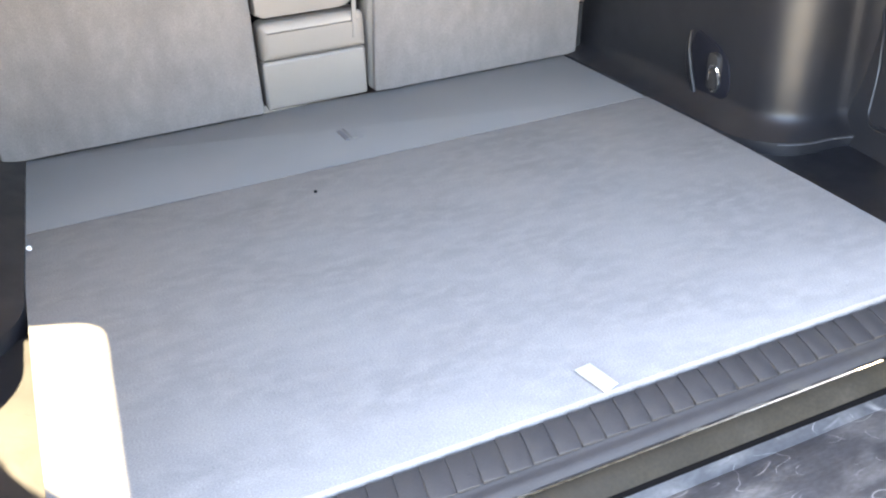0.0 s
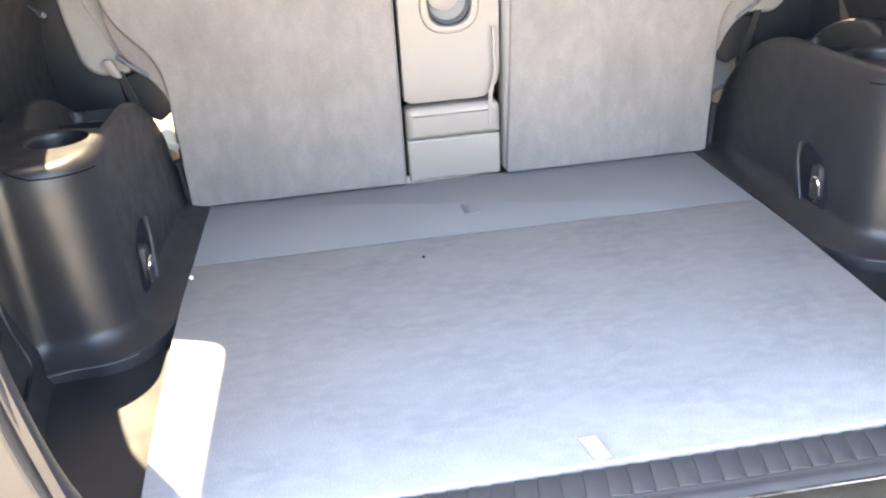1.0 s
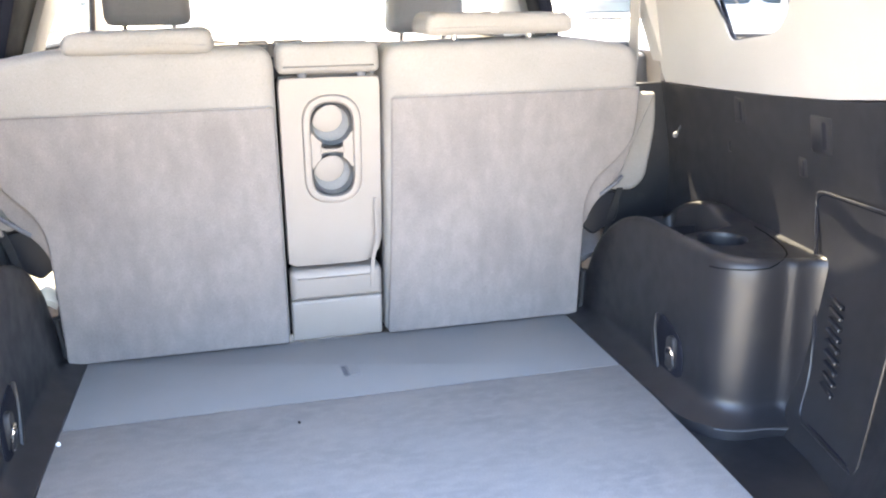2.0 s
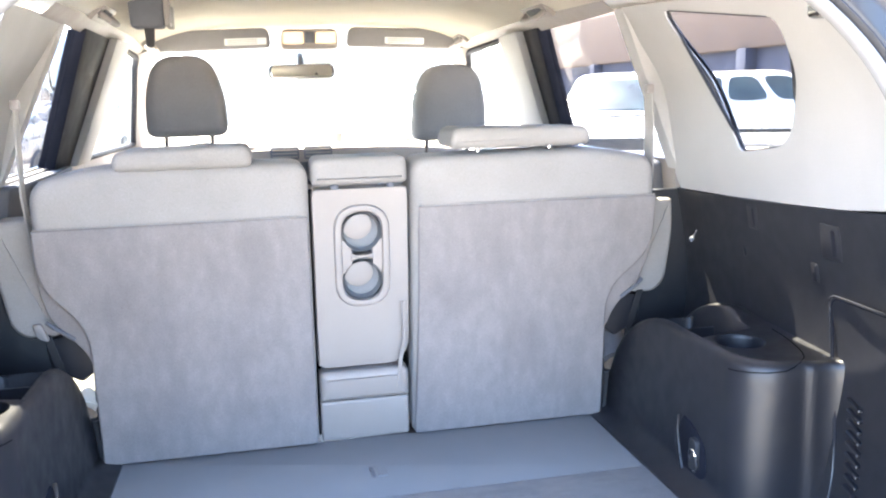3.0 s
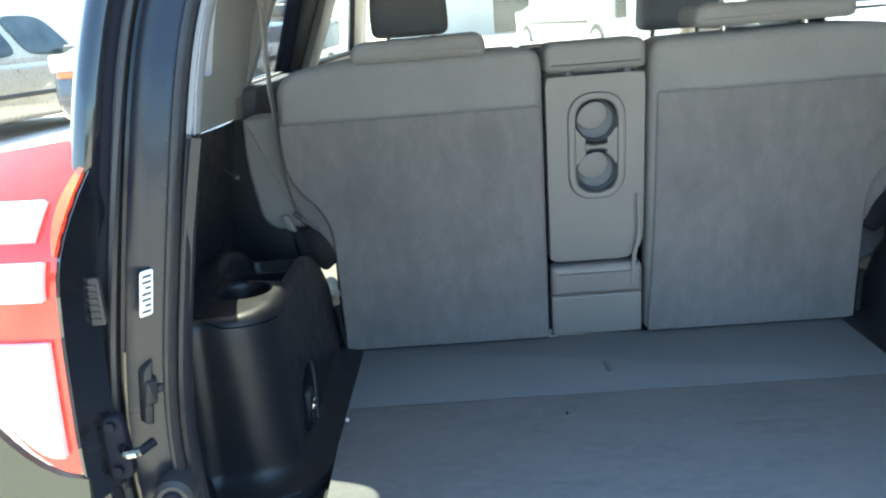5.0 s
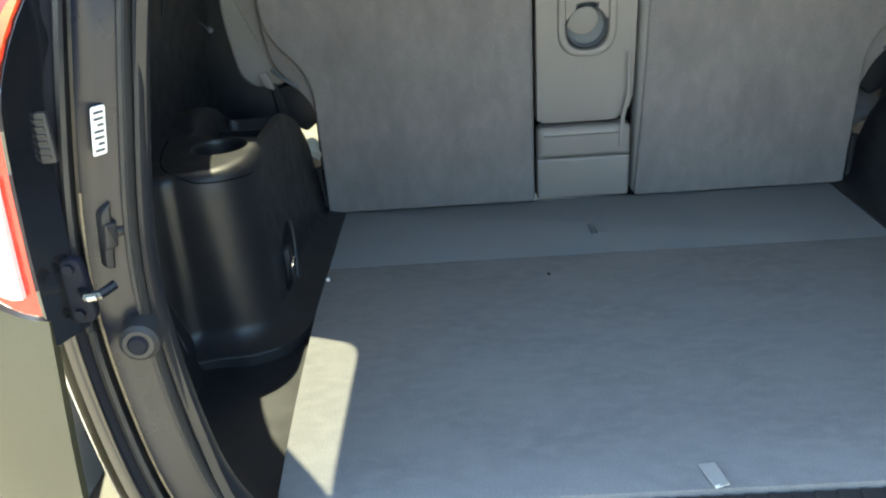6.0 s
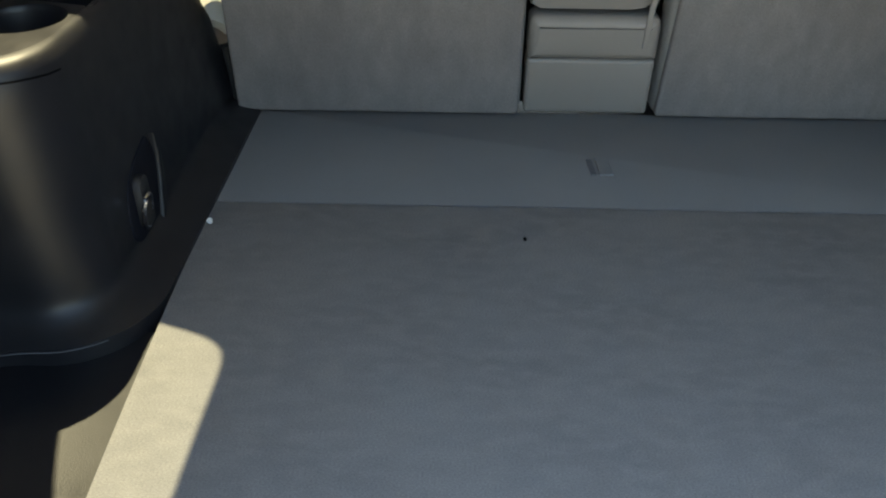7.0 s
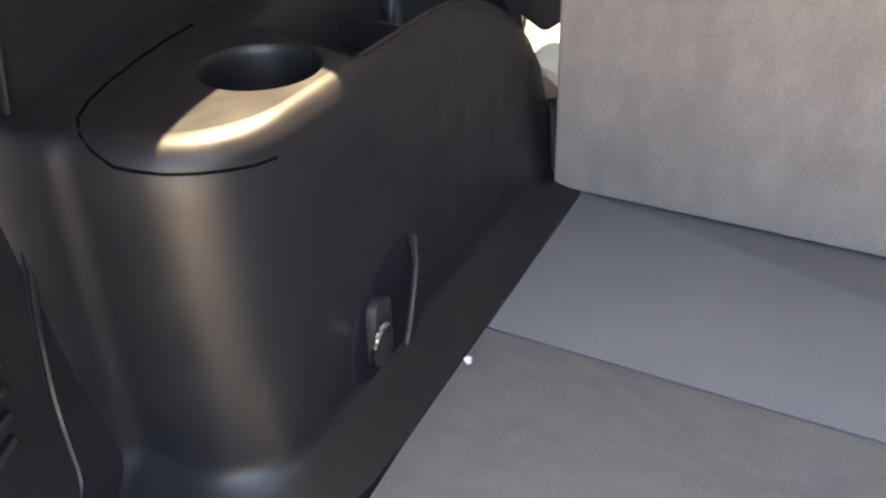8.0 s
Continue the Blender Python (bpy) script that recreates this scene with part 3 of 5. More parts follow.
bumper = thing("rear_bumper", "scuffed and scratched black plastic rear bumper", "bumper", kind="structure")
part("bumper_top", grid(lambda u, v: Vector((-0.86 + 1.72 * u, -0.0615 - 0.2265 * v + 0.10 * (2 * u - 1) ** 4, table(v, ((0, -0.0445), (0.05, -0.053), (0.09, -0.050), (0.75, -0.064), (0.9, -0.082), (1, -0.12))))), 60, 24, 0.004), SCUFFED, bumper)
part("bumper_face", grid(lambda u, v: Vector((-0.86 + 1.72 * u, -0.288 + 0.10 * (2 * u - 1) ** 4 + 0.03 * v, -0.12 - 0.3 * v)), 40, 8, 0.004), SCUFFED, bumper)

# ---- load floor ----
floor = thing("floor", "grey carpeted load floor of two boards", "floor", kind="structure")


def board(loop, mat, label, z1=0.0):
    ob = part("board", slab(loop, lambda a, b, d: Vector((a, b, d)), z1 - 0.02, z1, 0.0009, 2), mat, floor, label)
    return ob


board(rounded([(-0.466, 0.019, 0.03), (0.466, 0.019, 0.03), (0.477, 0.20, 0.2), (0.484, 0.36, 0.2), (0.493, 0.6365, 0.004), (-0.493, 0.6365, 0.004), (-0.484, 0.36, 0.2), (-0.477, 0.20, 0.2)], 6), CARPET, "light grey worn carpet board")
board(rounded([(-0.494, 0.640, 0.004), (0.494, 0.640, 0.004), (0.500, 0.914, 0.006), (-0.500, 0.914, 0.006)], 4), CARPET_STRIP, "smooth blue-grey carpet board", -0.001)
part("floor_tub", grid(lambda u, v: Vector((-0.70 + 1.4 * u, 0.0 + 1.05 * v, -0.026)), 6, 6, 0.006), DARK_MATT, floor, "black plastic tub under the boards")

for s, side in SIDES:
    part("side_pocket", grid(lambda u, v: Vector((s * (0.45 + (wall_x(0.0 + 0.40 * v, 0.0) + 0.01 - 0.45) * u), 0.0 + 0.40 * v, -0.014 - 0.006 * math.sin(u * math.pi))), 16, 12, 0.004), DARK_MATT, floor, "black plastic side pocket floor")


# ---- wheel-arch boxes with cup holder, tray and lashing ring ----
def arch_drop(y):
    return 1.0 if y < 0.66 else math.sqrt(max(0.0, 1 - ((y - 0.66) / 0.285) ** 2)) * 0.97 + 0.03


def arch_box(s, side):
    t = thing("wheel_arch_box", "dark plastic wheel arch box with cup holder", "storage box", "wheel arch boxes")
    TOP = 0.267

    def flare(z):
        return 0.0 if z >= 0.034 else 1.0 if z <= 0.004 else (1 - (z - 0.004) / 0.030) ** 2.0

    def outline(z, grow=0.0):
        k = max(0.0, z) / TOP
        f = flare(z)
        inner = 0.531 + 0.012 * k - grow - 0.043 * f
        rear = 0.374 + 0.010 * k - grow - 0.026 * f
        r = 0.068 + 0.012 * k + 0.030 * f
        pts = [(inner, 0.93)]
        for j in range(14):
            pts.append((inner, 0.93 - (0.93 - rear - r) * (j + 1) / 14))
        for j in range(1, 15):
            a = math.pi / 2 * j / 14
            pts.append((inner + r - r * math.cos(a), rear + r - r * math.sin(a)))
        x0 = inner + r
        for j in range(1, 19):
            x = x0 + (0.716 - x0) * j / 18
            y = rear - (1 - f) * (0.008 * smoothstep(0.636, 0.654, x) + 0.053 - math.sqrt(0.053 ** 2 - min(0.0525, max(0.0, x - 0.656)) ** 2))
            pts.append((x, y - 0.042 * f * smoothstep(x0, x0 + 0.15, x)))
        return pts
    levels = [-0.02, 0.0, 0.004, 0.008, 0.012, 0.016, 0.02, 0.024, 0.029, 0.035, 0.042, 0.06, 0.075] + [0.075 + (TOP - 0.014 - 0.075) * k / 8 for k in range(1, 9)]

    def lift(x):
        """The lid sweeps up into the side panel."""
        return 0.008 * (max(0.0, x - 0.664) / 0.052) ** 2
    loops = [[Vector((s * x, y, z * arch_drop(y) + lift(x) * smoothstep(0.6, 1.0, z / TOP) * (y < 0.6))) for x, y in outline(z)] for z in levels]
    for q in (0.2, 0.4, 0.6, 0.8, 1.0):
        a = math.pi / 2 * q
        loops.append([Vector((s * x, y, (TOP - 0.014 + 0.014 * math.sin(a)) * arch_drop(y) + lift(x) * (y < 0.6))) for x, y in outline(TOP, -0.014 * (1 - math.cos(a)))])
    bm = rings(loops, close=False)
    body = part("body", bm, DARK, t)
    # top: rear cap with the cup hole, then the tray
    cup = Vector((0.606, 0.519))

    def front_edge(x):
        """The lid ends in a slanting edge ahead of the cup."""
        return 0.560 + 0.27 * (x - 0.564)
    lip = [(x, y) for x, y in outline(TOP, -0.014) if y < front_edge(x) - 0.002]
    lip = [(lip[0][0], front_edge(lip[0][0]))] + lip + [(0.716, front_edge(0.716))]
    inner_c = [(cup.x + 0.0415 * math.cos(a * math.pi / 18), cup.y + 0.0415 * math.sin(a * math.pi / 18)) for a in range(36)]
    a, b = star_hits(inner_c, cup, 72), star_hits(lip, cup, 72)
    loops = []
    for rr, dz in ((0.90, -0.075), (0.95, -0.02), (0.975, -0.007), (0.99, -0.002), (1.03, 0.0)):
        loops.append([Vector((s * (cup.x + (p.x - cup.x) * rr), cup.y + (p.y - cup.y) * rr, TOP + dz)) for p in a])
    for q in (0.35, 0.7, 1.0):
        loops.append([Vector((s * (p.x * (1 - q) + w.x * q + (p.x - cup.x) * 0.03 * (1 - q)), p.y * (1 - q) + w.y * q + (p.y - cup.y) * 0.03 * (1 - q), TOP)) for p, w in zip(a, b)])
    for lp in loops:
        for p in lp:
            p.z += lift(abs(p.x))
    part("cup_holder", rings(loops, cap0=True), DARK, t, "round moulded cup holder in a plastic lid")
    groove = []
    for x, z in ((0.5435, 0.246), (0.548, 0.247), (0.556, 0.249), (0.566, 0.2505), (0.580, 0.252), (0.595, 0.254), (0.607, 0.2555)):
        ring = [p for p in outline(min(z, TOP - 0.014)) if p[1] < 0.47]
        n = min(range(len(ring) - 1), key=lambda i: abs(ring[i][0] + ring[i + 1][0] - 2 * x))
        (xa, ya), (xb, yb) = ring[n], ring[n + 1]
        y = ya + (yb - ya) * (x - xa) / (xb - xa) if abs(xb - xa) > 1e-5 else ya
        groove.append(Vector((s * x, y - 0.0004, z)))
    for x, y, z in ((0.622, 0.3865, 0.2605), (0.637, 0.3925, 0.2655), (0.653, 0.407, 0.2675), (0.664, 0.426, 0.2675), (0.674, 0.452, 0.2675), (0.683, 0.485, 0.2675), (0.690, 0.52, 0.2675), (0.695, 0.56, 0.2675)):
        groove.append(Vector((s * x, y, z + lift(x))))
    part("lid_seam", tube(groove, 0.0011, 5), SHADE_SPECK_BLACK, t, "thin dark lid seam")
    foot = [Vector((s * x, y - 0.0006, 0.001)) for x, y in outline(0.0) if y < 0.372 and x < 0.66]
    part("foot_edge", tube(foot, 0.0007, 5), DARK_TAB, t, "thin worn pale edge along the foot")

    def tray(u, v):
        """A deep pocket behind the lid with a ridge along the panel, then the arch rolls down."""
        x = 0.552 + 0.164 * v
        y = front_edge(x) + (0.925 - front_edge(x)) * u
        pocket = smoothstep(0.0, 0.035, u) * (1 - smoothstep(0.778, 0.792, y)) * smoothstep(0.553, 0.561, x) * (1 - smoothstep(0.645, 0.672, x))
        ridge = 0.018 * smoothstep(0.655, 0.682, x) * (1 - 0.6 * smoothstep(0.690, 0.716, x)) * smoothstep(0.0, 0.3, u) * (1 - smoothstep(0.80, 0.91, y))
        return Vector((s * x, y, TOP * arch_drop(y) + lift(x) * (1 - u) ** 0.5 - 0.055 * pocket + ridge))
    part("tray", grid(tray, 48, 36), DARK, t, "deep moulded tray with a raised rim")
    part("tray_rib", box(min(s * 0.556, s * 0.655), max(s * 0.556, s * 0.655), 0.688, 0.692, 0.215, 0.244, 0.001, 1), DARK, t, "thin divider in the tray")
    # lashing point
    rec = rounded([(0.486, 0.034, 0.02), (0.548, 0.006, 0.02), (0.580, 0.040, 0.04), (0.592, 0.085, 0.04), (0.580, 0.120, 0.01), (0.540, 0.112, 0.02), (0.496, 0.090, 0.03)], 5)

    def face(yv, zv, d):
        return Vector((s * (0.531 + 0.012 * zv / TOP - 0.0015 + d), yv, zv))
    # Duller black patch paints the shade of the hollow behind the ring.
    part("recess", slab(rec, face, -0.001, 0.012, 0.003), FRAME_BLACK, t, "flat black patch standing in for the shaded ring recess")
    edge = [(0.546, 0.004), (0.564, 0.018), (0.578, 0.038), (0.588, 0.062), (0.593, 0.088), (0.588, 0.116)]
    crescent = [(a + 0.006 * math.sin(math.pi * k / 5), b) for k, (a, b) in enumerate(edge)] + [(a - 0.010 * math.sin(math.pi * k / 5), b) for k, (a, b) in reversed(list(enumerate(edge)))]
    part("recess_lip", slab(crescent, face, -0.006, 0.006, 0.003, 3), DARK, t, "raised crescent edge of the ring recess")
    ring = [face(0.517 + 0.012 * math.cos(k / 20 * 2 * math.pi) - 0.004 * math.sin(k / 20 * 2 * math.pi), 0.058 + 0.023 * math.sin(k / 20 * 2 * math.pi), -0.009 - 0.006 * math.sin(k / 20 * 2 * math.pi)) for k in range(20)]
    part("lashing_ring", tube(ring, 0.0026, 8, True), CHROME, t, "bright chrome lashing ring")
    part("ring_mount", slab(rounded([(0.508, 0.040, 0.009), (0.534, 0.038, 0.009), (0.538, 0.096, 0.012), (0.512, 0.096, 0.012)], 4), face, -0.010, 0.004, 0.004), RUBBER, t)
    return t


for s, side in SIDES:
    arch_box(s, side)


# ---- rear seats ----
def back_y(z):
    """Rear face of the rear seat backs."""
    return 0.905 - 0.13 * z


def seat_back(s):
    t = thing("back_seat", "rear seat back with grey carpet below and beige cloth above", "car seat", "rear seats")
    x0, x1, low_x, seam = (0.1015, 0.594, 0.521, 0.481) if s < 0 else (0.0935, 0.604, 0.511, 0.489)

    def pl(a, b, d):
        return Vector((s * a, back_y(b) + d, b))
    inset = 0.004 if s < 0 else 0.013
    top = [(x0, 0.002, 0.010), (x0 + 0.30, 0.002, 0.004), (x0 + 0.30, 0.43, 0.004), (x1, 0.43, 0.004), (x1 - 0.004, 0.568, 0.045), (0.46, 0.590, 0.05), (x0, 0.584, 0.034)]
    low = [(x0 + 0.003, 0.0015, 0.008), (low_x, 0.0015, 0.008), (low_x - 0.004, 0.29, 0.05), (x1, 0.375, 0.05), (x1 - 0.002, seam, 0.006), (x0 + inset, seam, 0.006), (x0 + inset * 0.9, 0.25, 0.1)]
    part("backrest", slab(rounded(top, 6), pl, 0.0, 0.14, 0.022, 5), FABRIC, t, "beige grey cloth upper backrest")
    part("back_panel", slab(rounded(low, 6), pl, -0.004, 0.03, 0.005, 3), SEAT_CARPET, t, "grey carpeted back panel")
    part("hem", tube([pl(a, seam + 0.001, -0.0036) for a in (x0 + inset + 0.002, x0 + 0.1, x0 + 0.25, x0 + 0.4, x1 - 0.006)], 0.0013, 5), FABRIC, t, "stitched hem above the carpet")
    part("cushion", slab(rounded([(x0, 0.0, 0.01), (low_x - 0.03, 0.0, 0.01), (low_x - 0.03, 0.24, 0.05), (x1 - 0.045, 0.36, 0.03), (x1 - 0.03, 0.5, 0.03), (x0, 0.5, 0.02)], 5), pl, 0.03, 0.15, 0.02, 3), FABRIC, t)
    hx0, hx1 = (0.197, 0.447) if s < 0 else (0.166, 0.455)
    hz = 0.579 if s < 0 else 0.597
    part("headrest", slab(rounded([(hx0, hz, 0.02), (hx1, hz, 0.02), (hx1 - 0.008, hz + 0.037, 0.018), (hx0 + 0.008, hz + 0.041, 0.018)], 5), lambda a, b, d: Vector((s * a, back_y(b) + d, b)), -0.01, 0.13, 0.014, 4), FABRIC, t, "low cloth headrest pushed down")
    for hx in (hx0 + 0.07, hx1 - 0.07):
        part("post", cylinder((s * hx, back_y(hz) + 0.05, hz - 0.03), (s * hx, back_y(hz) + 0.05, hz + 0.012), 0.006, n=12), CHROME, t, "bright headrest post")
    # hinge bracket and side bolster
    bx, bz = (0.680, 0.490) if s < 0 else (0.679, 0.470)
    bolster = [(0.575, 0.272, 0.01), (bx - 0.045, 0.266, 0.03), (bx - 0.018, 0.290, 0.035), (bx, 0.40, 0.05), (bx - 0.004, bz, 0.008), (0.575, bz + 0.004, 0.006)]
    part("side_bolster", slab(rounded(bolster, 6), lambda a, b, d: Vector((s * a, 0.902 + 0.10 * (a - 0.6) + d, b)), 0.0, 0.09, 0.010, 4), FABRIC, t, "beige side bolster beside the seat")
    part("wing", slab(rounded([(0.47, 0.19, 0.01), (0.516, 0.20, 0.02), (0.528, 0.240, 0.03), (0.585, 0.310, 0.03), (x1 + 0.001, 0.370, 0.02), (x1 + 0.001, 0.43, 0.01), (0.47, 0.43, 0.01)], 4), pl, 0.010, 0.05, 0.004, 2), SEAT_CARPET, t, "recessed carpeted seat wing")
    part("jamb_cover", slab(rounded([(0.580, -0.02, 0.01), (0.76, -0.02, 0.01), (0.76, 0.488, 0.01), (0.62, 0.488, 0.02), (0.580, 0.26, 0.02)], 3), lambda a, b, d: Vector((s * a, 0.924 + d, b)), 0.0, 0.02, 0.004, 2), DARK_MATT, t, "dark plastic cover beside the seat")
    part("latch", slab(rounded([(0.515, 0.245, 0.006), (0.575, 0.285, 0.01), (0.572, 0.302, 0.01), (0.512, 0.268, 0.006)], 3), lambda a, b, d: Vector((s * a, back_y(b) + 0.02 + d, b)), 0.0, 0.02, 0.003, 2), DARK, t, "dark hinge cover")
    part("latch_bar", tube([Vector((s * 0.545, back_y(0.27) + 0.01, 0.268)), Vector((s * 0.575, back_y(0.29), 0.295)), Vector((s * 0.59, back_y(0.3) + 0.01, 0.305))], 0.004, 8), DARK_TAB, t, "grey latch bar")
    # Lit left cover and shaded right cover: the difference is put into the colour.
    part("side_cover", grid(lambda u, v: Vector((s * (0.534 + 0.040 * u + 0.02 * v), 0.936 + 0.10 * v + 0.01 * u, 0.105 + 0.085 * v + 0.010 * math.sin(u * 3.0))), 8, 8, 0.02), LENS_OFF if s < 0 else DARK_TAB, t, "cover beside the seat base, coloured pale for the sun on it" if s < 0 else "cover beside the seat base, coloured dark for the shade on it")
    part("hinge_plate", slab(rounded([(0.510, 0.002, 0.006), (0.548, 0.002, 0.006), (0.552, 0.088, 0.006), (0.531, 0.093, 0.006), (0.529, 0.235, 0.006), (0.510, 0.235, 0.006)], 3), lambda a, b, d: Vector((s * a, 0.930 + d, b)), 0.0, 0.012, 0.003, 2), DARK, t, "dark hinge plate")
    # Added slab stops sun through the seat gap from reaching the box foot.
    part("hinge_cover", slab(rounded([(0.545, 0.174, 0.008), (0.598, 0.205, 0.012), (0.604, 0.262, 0.012), (0.532, 0.278, 0.02), (0.512, 0.200, 0.012)], 4), lambda a, b, d: Vector((s * a, 0.908 + d, b)), 0.0, 0.060, 0.005, 3), DARK, t, "dark plastic slab added to stop sun leaking onto the box foot")
    if s < 0:
        part("buckle", slab(rounded([(0.592, 0.262, 0.008), (0.612, 0.268, 0.008), (0.622, 0.298, 0.01), (0.604, 0.300, 0.008)], 3), lambda a, b, d: Vector((s * a, 0.893 + d, b)), 0.0, 0.012, 0.004, 2), BEIGE, t, "pale release lever beside the seat")
    part("hinge_arm", tube([Vector((s * 0.527, 0.925, 0.005)), Vector((s * 0.529, 0.925, 0.05)), Vector((s * 0.533, 0.928, 0.088))], 0.007, 8), RUBBER, t, "black hinge arm")
    return t


for s, side in SIDES:
    seat_back(s)

mid = thing("centre_armrest", "beige centre seat back with folded armrest and two cup holders", "armrest")


def mid_y(z):
    return 0.913 - 0.13 * z


def mid_slab(loop, d0, d1, bevel=0.006, steps=3):
    return slab(loop, lambda a, b, d: Vector((a, mid_y(b) + d, b)), d0, d1, bevel, steps)


ML, MR = -0.0965, 0.0875
part("lower_block", mid_slab(rounded([(ML, 0.002, 0.006), (MR - 0.002, 0.002, 0.006), (MR - 0.002, 0.090, 0.006), (ML, 0.090, 0.006)], 3), -0.004, 0.05), BEIGE, mid)
part("hinge_roll", mid_slab(rounded([(ML, 0.0915, 0.006), (MR - 0.002, 0.0915, 0.006), (MR - 0.003, 0.156, 0.014), (ML, 0.156, 0.014)], 4), -0.014, 0.05, 0.016, 4), BEIGE, mid)
arm_out = rounded([(ML, 0.1625, 0.008), (0.064, 0.1625, 0.02), (MR, 0.195, 0.02), (MR, 0.530, 0.008), (ML, 0.530, 0.008)], 4)
CX = -0.0035
c0 = Vector((CX, 0.395))
ring_in = rounded([(CX - 0.0385, 0.306, 0.038), (CX + 0.0385, 0.306, 0.038), (CX + 0.0385, 0.484, 0.038), (CX - 0.0385, 0.484, 0.038)], 10)
ring_out = rounded([(CX - 0.054, 0.292, 0.052), (CX + 0.054, 0.292, 0.052), (CX + 0.054, 0.498, 0.052), (CX - 0.054, 0.498, 0.052)], 10)
ri, ro, rp = star_hits(ring_in, c0, 96), star_hits(ring_out, c0, 96), star_hits(arm_out, c0, 96)


def at_mid(p, d):
    return Vector((p.x, mid_y(p.y) + d, p.y))


part("armrest_panel", rings([[at_mid(p, 0.0) for p in ro]] + [[at_mid(p * (1 - q) + w * q, 0.0) for p, w in zip(ro, rp)] for q in (0.3, 0.7, 0.96)] + [[at_mid(p * 0.012 + w * 0.988, 0.0015) for p, w in zip(ro, rp)], [at_mid(p, 0.006) for p in rp], [at_mid(p, 0.05) for p in rp]]), BEIGE, mid, "beige plastic armrest back")
part("cup_ring", rings([[at_mid(p, 0.006) for p in ri], [at_mid(p, -0.003) for p in ri], [at_mid(p * 0.85 + w * 0.15, -0.007) for p, w in zip(ri, ro)], [at_mid(p * 0.5 + w * 0.5, -0.0085) for p, w in zip(ri, ro)], [at_mid(p * 0.15 + w * 0.85, -0.007) for p, w in zip(ri, ro)], [at_mid(p, -0.002) for p in ro], [at_mid(p, 0.004) for p in ro]]), BEIGE, mid, "raised pale oval ring")
WELL = 0.0375
for zc in (0.347, 0.443):
    loops = []
    for r, d in ((WELL, 0.001), (WELL - 0.001, 0.008), (WELL - 0.003, 0.026)):
        loops.append([Vector((CX + r * math.cos(k / 32 * 2 * math.pi), mid_y(zc) + d, zc + r * math.sin(k / 32 * 2 * math.pi))) for k in range(32)])
    part("cup_well", rings(loops, cap1=True), CARPET_STRIP, mid, "round cup holder well")
    disc = []
    for k in range(28):
        q = Vector((-0.007 + 0.0285 * math.cos(k / 14 * math.pi), 0.012 + 0.0275 * math.sin(k / 14 * math.pi)))
        disc.append((CX + q.x, zc + q.y) if q.length < 0.0345 else (CX + q.x * 0.0345 / q.length, zc + q.y * 0.0345 / q.length))
    part("cup_flap", slab(disc, lambda a, b, d: Vector((a, mid_y(b) + d, b)), 0.012, 0.016, 0.0015, 2), BEIGE, mid, "pale round tongue in the cup holder")
for sx in (-1, 1):
    # the oval's filling pinched between the two wells
    web = [(CX + sx * 0.0395, 0.443 - 0.012), (CX + sx * 0.0395, 0.347 + 0.012)]
    web += [(CX + sx * WELL * math.cos(a), 0.347 + WELL * math.sin(a)) for a in (0.45, 0.65, 0.85, 1.02)]
    web += [(CX + sx * WELL * math.cos(a), 0.443 - WELL * math.sin(a)) for a in (1.02, 0.85, 0.65, 0.45)]
    part("web", slab(web, lambda a, b, d: Vector((a, mid_y(b) + d, b)), -0.002, 0.02, 0.001, 1), BEIGE, mid)
part("bridge", mid_slab(rounded([(CX - 0.022, 0.386, 0.003), (CX - 0.012, 0.391, 0.004), (CX + 0.012, 0.391, 0.004), (CX + 0.022, 0.386, 0.003), (CX + 0.022, 0.404, 0.003), (CX + 0.012, 0.399, 0.004), (CX - 0.012, 0.399, 0.004), (CX - 0.022, 0.404, 0.003)], 2), -0.0045, 0.012, 0.002, 1), BEIGE, mid)
part("well_back", mid_slab(ring_out, 0.030, 0.034, 0.001, 1), CARPET_STRIP, mid)
part("centre_headrest", mid_slab(rounded([(ML, 0.537, 0.012), (MR, 0.537, 0.012), (MR - 0.002, 0.590, 0.018), (ML + 0.002, 0.590, 0.018)], 5), -0.008, 0.11, 0.014, 4), FABRIC, mid, "beige cloth centre headrest")
for hx in (-0.052, 0.055):
    part("post", cylinder((hx, mid_y(0.53) + 0.01, 0.525), (hx, mid_y(0.53) + 0.01, 0.542), 0.009, n=12), DARK_TAB, mid, "short bright post")
part("release_strap", slab(rounded([(0.060, 0.112, 0.002), (0.068, 0.112, 0.002), (0.070, 0.172, 0.002), (0.079, 0.215, 0.004), (0.076, 0.30, 0.002), (0.070, 0.30, 0.002), (0.072, 0.215, 0.004), (0.062, 0.175, 0.002)], 2), lambda a, b, d: Vector((a, mid_y(b) - 0.017 + d, b)), 0.0, 0.003, 0.001, 1), BEIGE, mid, "narrow beige strap")
# Black sheet painted as the shade between the seat backs.
part("gap_backing", box(-0.12, 0.12, 0.955, 0.96, 0.0, 0.52), SHADE_SPECK_BLACK, mid, "black sheet standing in for the shade between the seats")

# ---- the rear door, swung open on its right-hand hinges ----
gate = thing("rear_door", "black rear door swung wide open on its side hinges", "car door")
DOOR_OUT = rounded([(0.0, -0.06, 0.06), (1.02, -0.06, 0.06), (1.02, 0.42, 0.05), (0.90, 0.86, 0.10), (0.14, 0.86, 0.10), (0.0, 0.42, 0.05)], 6)
DOOR_WINDOW = rounded([(0.09, 0.44, 0.05), (0.93, 0.44, 0.05), (0.84, 0.80, 0.07), (0.19, 0.80, 0.07)], 6)


